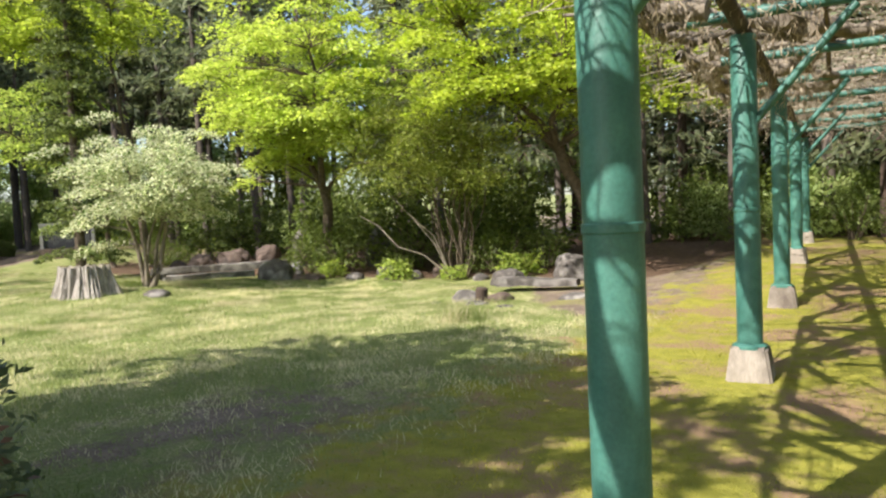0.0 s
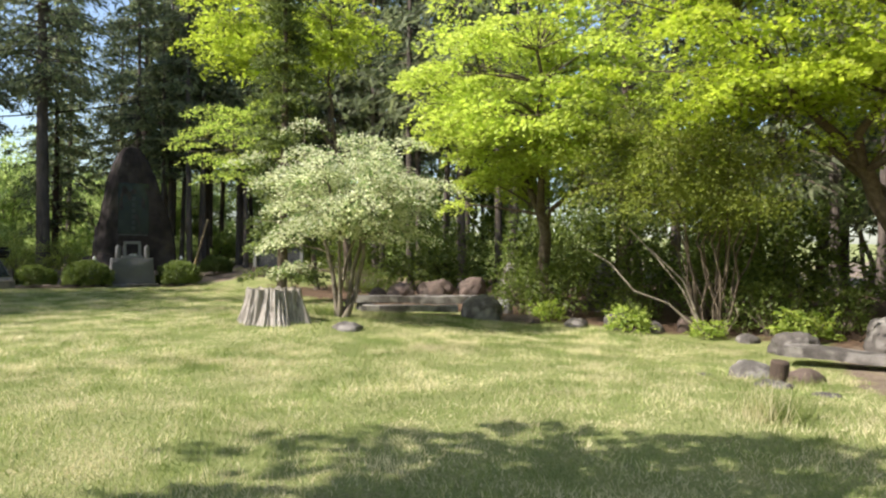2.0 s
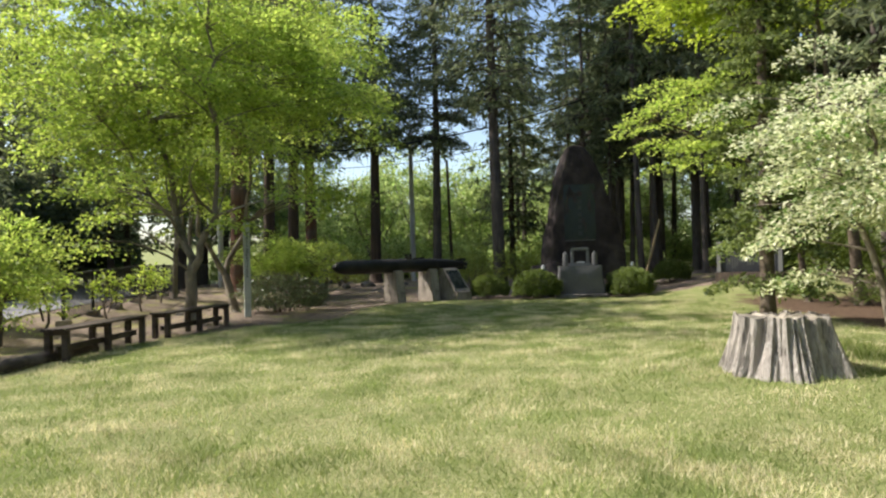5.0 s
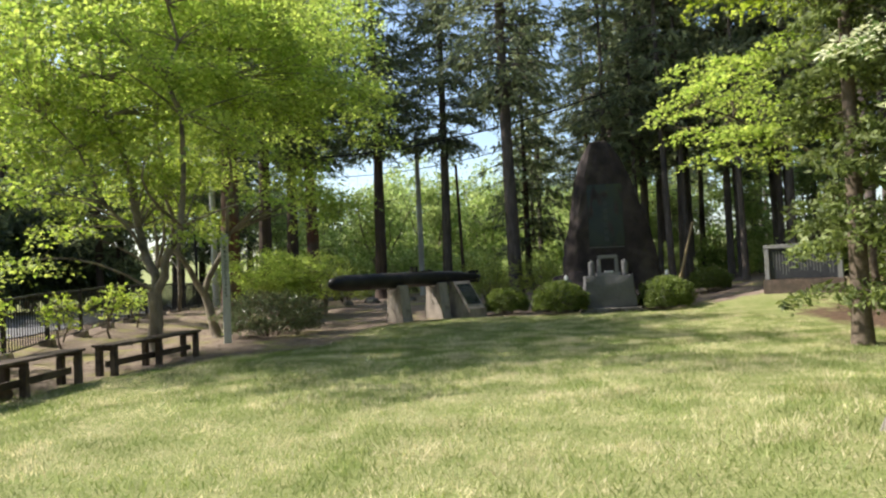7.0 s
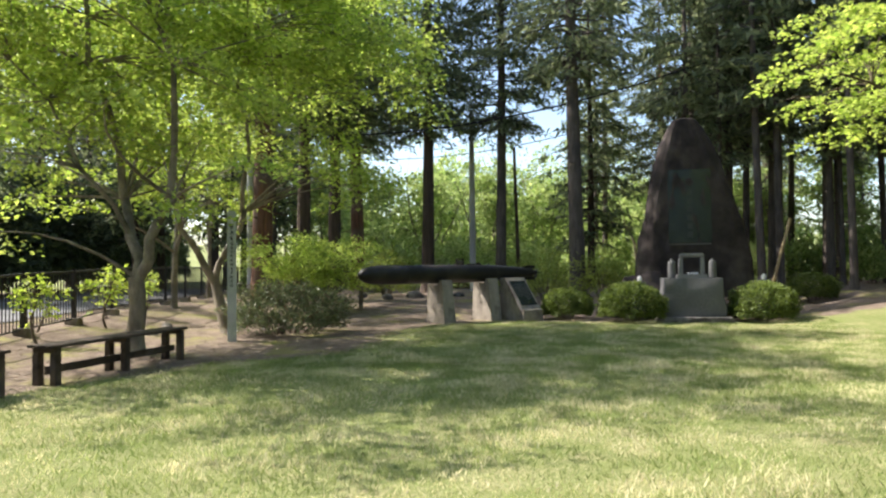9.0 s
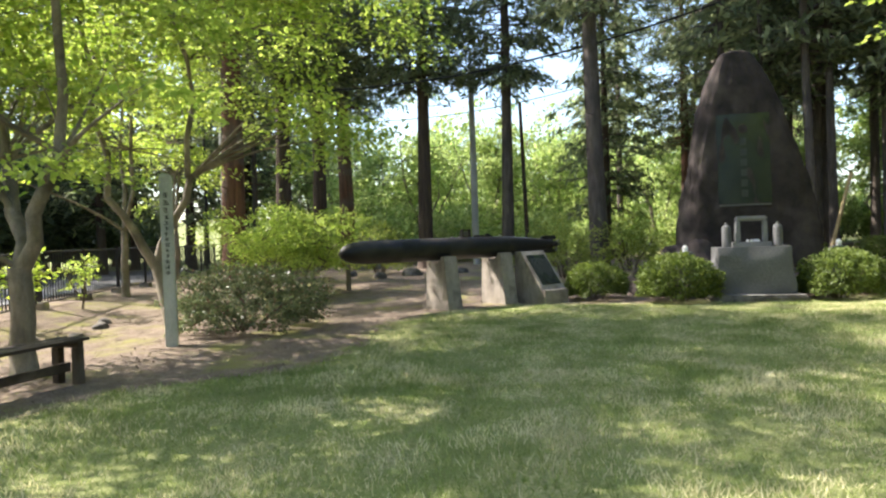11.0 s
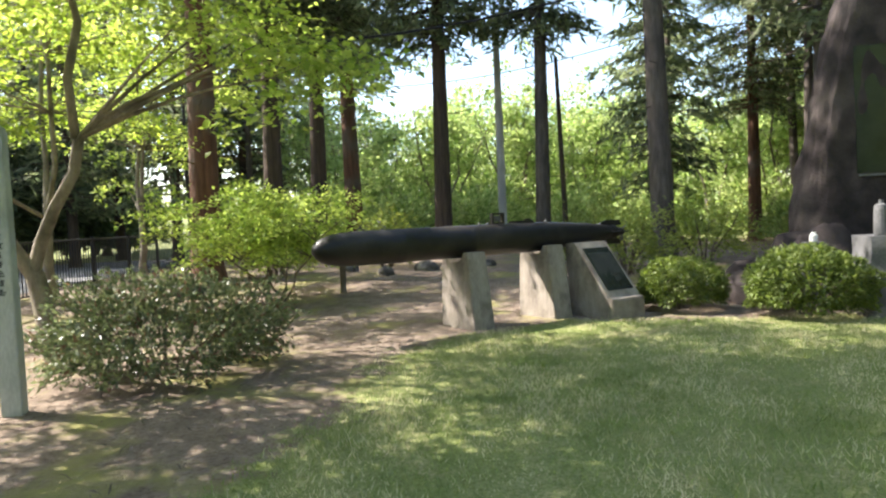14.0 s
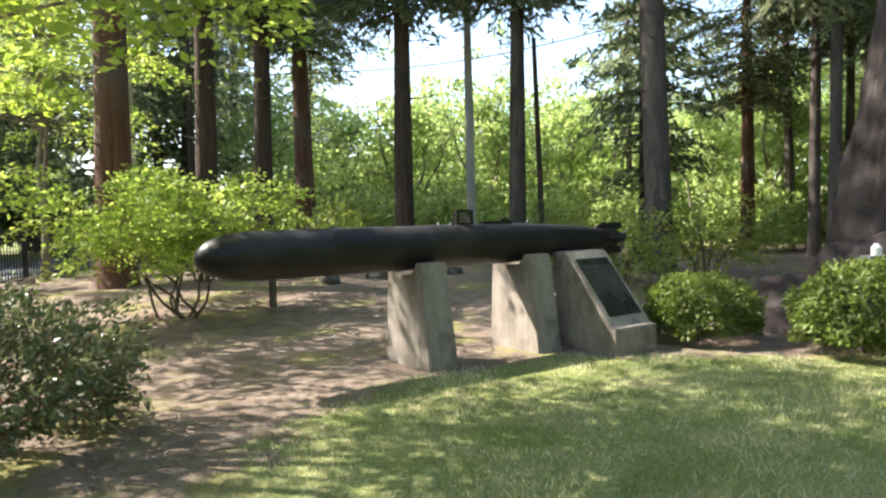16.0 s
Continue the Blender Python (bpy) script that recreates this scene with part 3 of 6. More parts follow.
def stand(s, w, d, h, top, label):
    """A concrete pier, thin along the hull and tapering up towards a saddle cut."""
    c = on_axis(s)
    st = thing("torpedo_stand", c.x, c.y, at(c.x, c.y) - 0.05, YAW_T, label, "stand", "stands under the torpedo")
    bm = bmesh.new()
    n = 12
    back, front = d * 0.42, -d * 0.58
    saddle = [(0.225 * math.cos(math.pi * k / n), h - 0.225 * 0.62 * math.sin(math.pi * k / n)) for k in range(n + 1)]
    outline = [(front, 0), (-d * top * 0.52, h)] + saddle[::-1] + [(d * top * 0.48, h), (back, 0)]
    ring = [[bm.verts.new((sx * w / 2 * (1 - 0.10 * z / h), y, z)) for y, z in outline] for sx in (-1, 1)]
    k = len(outline)
    bm.faces.new(ring[0])
    bm.faces.new(ring[1][::-1])
    for i in range(k):
        bm.faces.new((ring[0][i], ring[0][(i + 1) % k], ring[1][(i + 1) % k], ring[1][i]))
    bmesh.ops.recalc_face_normals(bm, faces=bm.faces)
    sharp = [e for e in bm.edges if e.calc_face_angle(0) > 0.6]
    bmesh.ops.bevel(bm, geom=sharp, offset=0.012, segments=2, affect="EDGES", clamp_overlap=True)
    part("pier", bm, M_CONCRETE, st)


def plaque_block():
    """A sloping concrete lectern beside the tail with a dark inscribed plate."""
    c = on_axis(4.31, 0.60)
    p = thing("plaque_block", c.x, c.y, at(c.x, c.y) - 0.04, YAW_T, "sloping concrete block with a dark inscribed plate", "plaque")
    bm = bmesh.new()
    w = 0.64
    prof = [(-0.46, 0), (0.50, 0), (0.50, 0.32), (0.42, 0.34), (-0.24, 1.12), (-0.46, 1.12)]
    rows = [[bm.verts.new((sx * w / 2, -y, z)) for y, z in prof] for sx in (-1, 1)]
    bm.faces.new(rows[0])
    bm.faces.new(rows[1][::-1])
    for i in range(6):
        bm.faces.new((rows[0][i], rows[0][(i + 1) % 6], rows[1][(i + 1) % 6], rows[1][i]))
    bmesh.ops.recalc_face_normals(bm, faces=bm.faces)
    bmesh.ops.bevel(bm, geom=list(bm.edges), offset=0.014, segments=2, affect="EDGES", clamp_overlap=True)
    part("block", bm, M_CONCRETE, p)
    slope = math.degrees(math.atan2(0.78, 0.66))
    bm = bmesh.new()
    box(bm, 0.50, 0.78, 0.02, Matrix.Translation((0, -0.09, 0.735)) @ pose(0, 0, 0, slope, 0, 0) @ pose(0, 0, -0.006), 0.004)
    plate = part("plate", bm, M_PANEL, p, "dark inscribed plate")
    rg = random.Random(4)
    for k in range(11):
        bm = bmesh.new()
        ln = rg.uniform(0.36, 0.56)
        box(bm, 0.016, ln, 0.003, Matrix.Translation((0, -0.09, 0.735)) @ pose(0, 0, 0, slope, 0, 0) @ pose(-0.20 + 0.040 * k, (0.58 - ln) / 2, 0.0125), 0)
        part("inscription_column", bm, M_ETCH, plate)


def prop_post():
    c = (-32.44, -2.40)
    bm = bmesh.new()
    box(bm, 0.12, 0.12, 0.72, pose(c[0], c[1], at(*c) - 0.05, 0, 2, 20), 0.012)
    box(bm, 0.05, 0.05, 0.60, pose(c[0] + 0.12, c[1] + 0.05, at(*c) - 0.05, 0, -8, 20), 0.01)
    tagged(part("wooden_stub", bm, M_SMOOTHBARK), "short weathered wooden post stub in bare soil", "post")


# ---- the memorial ----
MON = (-30.45, 6.95)


def rock_mesh(name, sx, sy, sz, seed, rough=0.26, cuts=4, squash=0.72):
    """A boulder: a rounded body pushed in and out by noise, cut flat below."""
    bm = bmesh.new()
    bmesh.ops.create_icosphere(bm, subdivisions=cuts, radius=1.0)
    for v in bm.verts:
        d = v.co.normalized()
        q = Vector((abs(d.x) ** squash * math.copysign(1, d.x), abs(d.y) ** squash * math.copysign(1, d.y), abs(d.z) ** squash * math.copysign(1, d.z)))
        d = d.lerp(q * 0.82, 0.6)
        k = 1 + rough * noise.noise(d * 1.4 + Vector((seed, 0, 0))) + rough * 0.5 * noise.noise(d * 3.6 + Vector((0, seed, 0))) + rough * 0.18 * noise.noise(d * 9 + Vector((0, 0, seed)))
        p = d * k
        v.co = Vector((p.x * sx / 2, p.y * sy / 2, max(p.z, -0.55) * sz / 1.5 + sz * 0.33))
    bm.normal_update()
    me = bpy.data.meshes.new(name)
    bm.to_mesh(me)
    bm.free()
    me.shade_smooth()
    return me


def rock(x, y, sx, sy, sz, seed, material, label, rz=0.0, sink=0.06, name="boulder", group="", rough=0.22):
    ob = link(name, rock_mesh(name, sx, sy, sz, seed, rough, 4 if sx > 0.6 else 3), material)
    ob.matrix_world = pose(x, y, at(x, y) - sink, 0, 0, rz)
    return tagged(ob, label, "rock", group)


def memorial():
    x, y = MON
    z = at(x, y)
    m = thing("memorial_stone", x, y, z, -6, "tall brown natural rock memorial with a dark inset slate panel", "memorial")
    bm = bmesh.new()
    bmesh.ops.create_icosphere(bm, subdivisions=6, radius=1.0)
    hts = [0.0, 0.6, 1.2, 2.0, 3.0, 3.7, 4.2, 4.6, 4.9]
    wid = [1.38, 1.47, 1.45, 1.30, 1.02, 0.83, 0.65, 0.47, 0.28]
    for v in bm.verts:
        d = v.co.normalized()
        hz = (d.z * 0.5 + 0.5)
        hh = 4.95 * (1 - math.cos(math.pi * min(1, hz))) / 2 if hz > 0.5 else 4.95 * hz
        hh = 4.95 * hz
        w = float(np.interp(hh, hts, wid))
        a = math.atan2(d.x, d.y)
        cx, cy = math.sin(a), math.cos(a)
        cap = min(1.0, math.sqrt(max(0.0, 1 - d.z * d.z)) * 4.0)
        k = 1 + 0.10 * noise.noise(Vector((cx * 1.3, cy * 1.3, hh * 0.6 + 3))) + 0.05 * noise.noise(Vector((cx * 4, cy * 4, hh * 1.8))) + 0.02 * noise.noise(Vector((cx * 10, cy * 10, hh * 5)))
        px = (abs(cx) ** 0.6) * math.copysign(1, cx) * (0.52 - 0.05 * hh) * cap * k
        py = (abs(cy) ** 0.85) * math.copysign(1, cy) * w * cap * k
        if px > 0:
            px = min(px, 0.46 - 0.05 * hh + 0.03 * noise.noise(Vector((0, cy * 5, hh * 2))))
        v.co = Vector((px, py - 0.04 * hh + 0.1, hh + 0.28))
    bm.normal_update()
    part("rock", bm, M_MONUMENT, m, "brown natural rock face", True)
    lean = -2.9
    bm = bmesh.new()
    box(bm, 0.05, 1.16, 2.02, pose(0.345, -0.02, 1.86, 0, lean, 0), 0.01)
    frame_p = part("panel_frame", bm, M_MONUMENT, m, "cut recess round the slate")
    bm = bmesh.new()
    box(bm, 0.03, 1.06, 1.92, pose(0.372, -0.02, 1.91, 0, lean, 0), 0.006)
    panel = part("slate_panel", bm, M_PANEL, m, "dark polished slate panel")
    bm = bmesh.new()
    lathe(bm, [(0.11, 0), (0.11, 0.008), (0.085, 0.010)], 6, pose(0.305, -0.02, 3.50, 0, 90, 0))
    part("emblem", bm, M_MONUMENT, panel, "small carved emblem")
    for k, h in enumerate((3.22, 3.00, 2.78, 2.56, 2.34, 2.12)):
        bm = bmesh.new()
        box(bm, 0.006, 0.13, 0.15, pose(0.389 - (h - 1.91) * 0.0507, -0.02, h - 0.07, 0, lean, 0), 0)
        part("carved_sign", bm, M_ETCH, panel)
    bm = bmesh.new()
    box(bm, 0.06, 1.02, 0.035, pose(0.385, -0.02, 1.86), 0.008)
    part("panel_sill", bm, M_ALTAR, m)
    # base boulders
    for dx, dy, sx, sy, sz, seed in ((0.05, -1.75, 1.3, 1.5, 0.85, 3.1), (0.0, 1.65, 1.2, 1.5, 0.75, 7.7), (0.15, 0.0, 1.5, 2.7, 0.8, 5.5)):
        ob = link("base_boulder", rock_mesh("base_boulder", sx, sy, sz, seed), M_MONUMENT, m, "dark base boulder")
        ob.matrix_basis = pose(dx, dy, -0.12)
    # altar
    a = thing("altar", x + 1.38, y - 0.28, at(x + 1.3, y), -6, "grey granite altar block with a small stone gate and vases", "altar")
    bm = bmesh.new()
    box(bm, 0.74, 1.52, 0.94, pose(0, 0, 0.10), 0, 0.93)
    bmesh.ops.subdivide_edges(bm, edges=list(bm.edges), cuts=9, use_grid_fill=True)
    for v in bm.verts:
        q = v.co * 1.7 + Vector((3.0, 1.0, 0))
        round_off = 1 - 0.10 * abs(v.co.y / 0.76) ** 6 * (0.4 + 0.6 * abs(v.co.z - 0.57) / 0.47)
        v.co = Vector((v.co.x * round_off, v.co.y * (1 - 0.06 * abs(v.co.x / 0.37) ** 4), v.co.z))
        lift = 0.02 if v.co.z > 1.03 else 0.06
        v.co += Vector((noise.noise(q) + 0.4 * noise.noise(q * 3), noise.noise(q + Vector((4, 0, 0))), 0)) * 0.07 + Vector((0, 0, noise.noise(q * 2))) * (lift - 0.02) * 0.5
    part("block", bm, M_ALTAR, a, "rough hewn grey granite block", True)
    bm = bmesh.new()
    box(bm, 0.95, 1.75, 0.16, pose(0.22, 0, -0.04), 0.04)
    part("step", bm, M_DARKROCK, a, "dark flat step stone")
    bm = bmesh.new()
    box(bm, 0.30, 0.70, 0.10, pose(0.05, 0, 1.035), 0.012)
    gate = part("gate_base", bm, M_ALTAR_LIGHT, a)
    for sy in (-0.25, 0.25):
        bm = bmesh.new()
        box(bm, 0.13, 0.10, 0.42, pose(0.05, sy, 1.132), 0.02, 0.92)
        part("gate_post", bm, M_ALTAR_LIGHT, gate)
    bm = bmesh.new()
    box(bm, 0.14, 0.60, 0.10, pose(0.05, 0, 1.545), 0.035)
    part("gate_lintel", bm, M_ALTAR_LIGHT, gate)
    for sy in (-0.47, 0.47):
        bm = bmesh.new()
        lathe(bm, [(0.085, 0), (0.095, 0.02), (0.09, 0.36), (0.075, 0.42), (0.03, 0.44), (0.028, 0.49)], 16, pose(0.12, sy, 1.035))
        part("vase", bm, M_ALTAR, a, "grey stone vase")
    rg = random.Random(8)
    for k in range(7):
        bm = bmesh.new()
        lathe(bm, [(0.022, 0), (0.022, 0.035), (0.01, 0.045)], 8, pose(0.08 + rg.uniform(-0.04, 0.06), rg.uniform(-0.14, 0.14), 1.136))
        part("offering_cup", bm, M_WHITEGLASS, a, "small white cup")
    # lantern stones either side
    for dy in (-1.45, 1.55):
        ln = thing("candle_stone", x + 0.95, y + dy, at(x + 0.9, y + dy), 0, "squat grey stone candle stand with a white cup", "candle stand", "candle stands by the altar")
        bm = bmesh.new()
        box(bm, 0.34, 0.34, 1.02, pose(0, 0, -0.05), 0.03, 0.9)
        part("pillar", bm, M_ALTAR, ln)
        bm = bmesh.new()
        lathe(bm, [(0.05, 0), (0.055, 0.01), (0.055, 0.10), (0.03, 0.12), (0.03, 0.14)], 14, pose(0, 0, 0.965))
        part("cup", bm, M_WHITEGLASS, ln, "white glass cup")


def sign_board():
    c = (-28.15, 11.85)
    z = at(*c)
    s = thing("stone_sign", c[0], c[1], z - 0.05, -33, "pale stone framed board with a dark inscribed plate", "sign")
    s.scale = (0.85, 0.78, 0.9)
    bm = bmesh.new()
    box(bm, 0.42, 2.6, 0.50, pose(0, 0, -0.05), 0.03)
    part("plinth", bm, M_REDROCK, s)
    for sy in (-1.16, 1.16):
        bm = bmesh.new()
        box(bm, 0.24, 0.16, 0.96, pose(0, sy, 0.45), 0.012)
        part("side_block", bm, M_ALTAR_LIGHT, s)
    bm = bmesh.new()
    box(bm, 0.26, 2.5, 0.13, pose(0, 0, 1.412), 0.015)
    part("cap", bm, M_ALTAR_LIGHT, s)
    bm = bmesh.new()
    box(bm, 0.10, 2.15, 0.94, pose(0, 0, 0.46), 0.01)
    plate = part("plate", bm, M_SIGN, s, "dark inscribed plate")
    rg = random.Random(2)
    for k in range(20):
        bm = bmesh.new()
        ln = rg.uniform(0.45, 0.72)
        box(bm, 0.006, 0.03, ln, pose(0.053, 0.94 - 0.099 * k, 1.32 - ln), 0)
        part("inscription_column", bm, M_ALTAR, plate)


# ---- benches, post, poles ----
def bench(a, b, name="bench"):
    """A long slatted bench on square posts from a to b."""
    a, b = Vector(a), Vector(b)
    d = b - a
    ln, yaw = d.length, math.degrees(math.atan2(d.y, d.x))
    mid = (a + b) / 2
    s = thing(name, mid.x, mid.y, at(mid.x, mid.y), yaw, "long dark brown wooden slat bench on square posts", "bench", "benches along the lawn")
    for k, y in enumerate((-0.145, -0.05, 0.045, 0.14)):
        bm = bmesh.new()
        box(bm, ln, 0.085, 0.035, pose(0, y, 0.455 + 0.003 * (k % 2)), 0.006)
        part("slat", bm, M_BENCH, s)
    n = 3
    for i in range(n):
        x = -ln / 2 + 0.12 + (ln - 0.24) * i / (n - 1)
        bm = bmesh.new()
        box(bm, 0.08, 0.36, 0.06, pose(x, 0, 0.392), 0.006)
        part("cross_bearer", bm, M_BENCH, s)
        for y in (-0.13, 0.13):
            bm = bmesh.new()
            box(bm, 0.095, 0.095, 0.47, pose(x, y, -0.08), 0.008)
            part("leg", bm, M_BENCH, s)
    bm = bmesh.new()
    box(bm, ln - 0.2, 0.045, 0.10, pose(0, 0, 0.13), 0.006)
    part("stretcher", bm, M_BENCH, s)


def log_edge():
    rg = np.random.default_rng(5)
    t = Tubes()
    t.add([(-13.2, -3.75, at(-13.2, -3.75) + 0.05), (-15.3, -3.45, 0.07), (-17.3, -3.42, 0.06)], [0.10, 0.11, 0.10], 9)
    tagged(link("log", t.mesh("log"), M_BENCH), "dark round timber edging on the ground", "log")


def inscribed_post():
    p = thing("inscribed_post", -24.18, -2.93, at(-24.18, -2.93), 22, "pale painted square post with a column of black lettering", "post")
    bm = bmesh.new()
    box(bm, 0.165, 0.165, 2.50, pose(0, 0, -0.05, 0, 1.2, 0), 0.008)
    post = part("shaft", bm, M_POST, p)
    bm = bmesh.new()
    box(bm, 0.175, 0.175, 0.04, pose(0.052, 0, 2.449, 0, 1.2, 0), 0.01, 0.7)
    part("cap", bm, M_POST, post)
    rg = random.Random(11)
    h = 2.22
    for k in range(14):
        size = 0.085 if k < 3 else 0.062
        bm = bmesh.new()
        for j in range(3):
            box(bm, 0.003, size * rg.uniform(0.5, 1.0), size * 0.16, pose(0.0855 + h * 0.021, rg.uniform(-0.01, 0.01), h - size * (0.2 + 0.32 * j), rg.uniform(-8, 8), 1.2, 0), 0)
        box(bm, 0.003, size * 0.16, size * 0.8, pose(0.0855 + h * 0.021, rg.uniform(-0.012, 0.012), h - size * 0.85, 0, 1.2, 0), 0)
        part("letter", bm, M_INK, post)
        h -= size * 1.28


def poles_and_cables():
    rg = np.random.default_rng(9)
    for x, y, h, r, mat_, lab in ((-42.3, 0.30, 7.9, 0.14, M_POLE, "pale grey concrete utility pole"), (-40.0, -9.03, 9.0, 0.14, M_POLE, "pale grey concrete utility pole")):
        bm = bmesh.new()
        lathe(bm, [(r, -0.1), (r * 0.95, h * 0.4), (r * 0.75, h), (r * 0.5, h + 0.04)], 16, pose(x, y, at(x, y)))
        tagged(part("utility_pole", bm, mat_, None, "", True), lab, "pole")
    t = Tubes()
    t.add([(-41.0, 2.35, at(-41, 2.3) - 0.1), (-41.0, 2.2, 6.4)], [0.09, 0.06], 10)
    tagged(link("thin_pole", t.mesh("thin_pole"), M_DARKBARK), "thin dark wooden pole at the wood's edge", "pole")
    for z0, x0, r, lab in ((-0.08, -36.6, 0.032, "heavy black overhead cable"), (0.45, -46.0, 0.02, "thin black overhead wire")):
        t = Tubes()
        ys = np.linspace(-16, 26, 40)
        zz = np.interp(ys, [-16, -3.6, -0.8, 1.5, 5.0, 11.4, 26], [6.6, 6.33, 6.43, 6.72, 7.35, 9.2, 14.0]) + z0
        for _ in range(4):
            zz[1:-1] = (zz[:-2] + 2 * zz[1:-1] + zz[2:]) / 4
        t.add([(x0, float(y), float(z)) for y, z in zip(ys, zz)], [r] * 40, 6)
        tagged(link("overhead_cable", t.mesh("overhead_cable"), M_CABLE), lab, "cable")
    lx, ly = -41.55, -10.5
    lamp = thing("street_lamp", lx, ly, at(lx, ly), 0, "slim post lamp with white glass globes beyond the fence", "lamp")
    t = Tubes()
    t.add([(0, 0, -0.1), (0, 0, 6.5)], [0.07, 0.05], 10)
    t.add([(0, -0.36, 6.3), (0, -0.2, 6.5), (0, 0.2, 6.5), (0, 0.36, 6.3)], [0.03] * 4, 8)
    link("lamp_post", t.mesh("lamp_post"), M_FENCE, lamp)
    for dy in (-0.36, 0.36):
        bm = bmesh.new()
        lathe(bm, [(0.12, 6.25), (0.25, 6.36), (0.30, 6.58), (0.26, 6.82), (0.13, 6.96), (0.05, 7.0)], 18, pose(0, dy, 0))
        part("globe", bm, M_GLOBE, lamp, "white glass globe", True)
    t = Tubes()
    t.add([(-33.9, 10.0, at(-33.9, 10) - 0.15), (-34.0, 10.75, 2.75)], [0.05, 0.045], 8)
    tagged(link("leaning_stake", t.mesh("leaning_stake"), M_STAKE), "leaning yellowish wooden tree stake", "stake")
    t = Tubes()
    t.add([(-36.0, 8.9, at(-36, 8.9) - 0.1), (-36.2, 9.2, 3.4)], [0.035, 0.03], 6)
    tagged(link("leaning_stake", t.mesh("leaning_stake"), M_STAKE), "thin pale stake among the trunks", "stake")


road()
fence()
torpedo()
stand(2.22, 0.34, 0.86, 1.10, 0.76, "tapered weathered concrete pier under the torpedo's middle")
stand(3.62, 0.34, 0.86, 1.12, 0.76, "tapered weathered concrete pier under the torpedo's tail")
plaque_block()
prop_post()
memorial()
sign_board()
bench((-15.9, -3.28), (-18.62, -3.28))
bench((-19.1, -3.12), (-21.72, -2.74))
log_edge()
inscribed_post()
poles_and_cables()


# ---- trees ----
def tree_from(name, tubes, corners, bark, leaf, x, y, label, category="tree", group="", rz=0.0, trunk_name="trunk", corners_each=4):
    t = thing(name, x, y, at(x, y), rz, label, category, group)
    stems, twigs = tubes
    first = link(trunk_name, stems.mesh(trunk_name), bark, t)
    if trunk_name == "stem":
        tagged(first, kind="stuff")
    if twigs.v:
        tagged(link("twig", twigs.mesh("twig"), bark, t), kind="stuff")
    link("crown", poly_mesh("crown", corners, corners_each), leaf, t)
    return t


def conifer(rg, height, r0, bare, reach, density, frond, needle=0.54):
    """A tall straight conifer: a bare trunk with dead snags, and drooping sprays above."""
    tubes = Tubes()
    n = 9
    bend = rg.normal(size=2) * 0.12
    pts = [Vector((bend[0] * math.sin(k / n * 3), bend[1] * math.sin(k / n * 2.4), height * k / n)) for k in range(n + 1)]
    rad = [r0 * (1 - 0.9 * (k / n) ** 1.15) for k in range(n + 1)]
    tubes.add(*flare((pts, rad), 1.75), 12)
    twigs, out = Tubes(), []
    for _ in range(10):
        h, a = rg.uniform(2.2, bare + 1), rg.uniform(0, 6.28)
        d = Vector((math.cos(a), math.sin(a), rg.uniform(-0.25, 0.2)))
        b = Vector((0, 0, h)) + d * r0 * 0.6
        twigs.add([b, b + d * rg.uniform(0.3, 1.3)], [0.022, 0.006], 3)
    for _ in range(density):
        h = bare + (height - bare) * rg.uniform(0, 1) ** 1.25
        f = (h - bare) / (height - bare)
        ln = reach * (1.05 - 0.72 * f) * rg.uniform(0.55, 1.15) * (0.55 + min(1, f * 5) * 0.45)
        a = rg.uniform(0, 6.28)
        d = np.array([math.cos(a), math.sin(a), 0])
        side = np.array([-d[1], d[0], 0])
        base = np.array([0, 0, h])
        tip = base + d * ln + np.array([0, 0, -0.25 * ln + 0.3 * f])
        if frond > 12 or _ % 2:
            twigs.add([Vector(base), Vector((base + tip) / 2 + np.array([0, 0, 0.10 * ln])), Vector(tip)], [0.045 * (1.1 - f), 0.025, 0.008], 3)
        m = int(frond * ln)
        s = rg.uniform(0.25, 1.0, m)
        c = base + (tip - base) * s[:, None] + side * (rg.normal(size=(m, 1)) * 0.24 * ln * (1.1 - 0.6 * s[:, None]))
        c[:, 2] += 0.10 * ln * np.sin(s * 3.1) - np.abs(rg.normal(size=m)) * 0.16
        way = np.tile(d * 0.8 + np.array([0, 0, -0.55]), (m, 1))
        out.append(leaf_verts(c, rg, needle, needle * 0.3, 0.35, way, 3))
    return (tubes, twigs), np.concatenate(out)


def low_bush(rg, rx, ry, h, leaves, length, width, stems=9, lift=0.3, ragged=0.10):
    """A rounded shrub: stems from the ground and a thick skin of leaves with gaps."""
    tubes, out = Tubes(), []
    n = leaves
    d = unit(rg.normal(size=(n, 3)))
    d[:, 2] = np.abs(d[:, 2]) * 1.25 - 0.5
    d = unit(d)
    lump = np.array([1 + ragged * 2 * noise.noise(Vector(v) * 2.6 + Vector((rx * 9, 0, h))) + ragged * noise.noise(Vector(v) * 7) for v in d])
    depth = 1 - np.abs(rg.normal(size=n)) * 0.16
    p = d * np.array([rx, ry, h * 0.62]) * (lump * depth)[:, None] + np.array([0, 0, h * 0.40])
    p[:, 2] = np.maximum(p[:, 2], 0.03)
    out.append(leaf_verts(p, rg, length, width, lift, d))
    for k in range(stems):
        a = rg.uniform(0, 6.28)
        b = Vector((math.cos(a) * rx * 0.15, math.sin(a) * ry * 0.15, -0.05))
        e = Vector((math.cos(a) * rx * 0.75, math.sin(a) * ry * 0.75, h * rg.uniform(0.5, 0.9)))
        tubes.add(bezier(b, b + Vector((0, 0, h * 0.3)), e - Vector((0, 0, h * 0.2)), e, 4), [0.018, 0.015, 0.012, 0.008, 0.004], 5)
    return (tubes, Tubes()), np.concatenate(out)


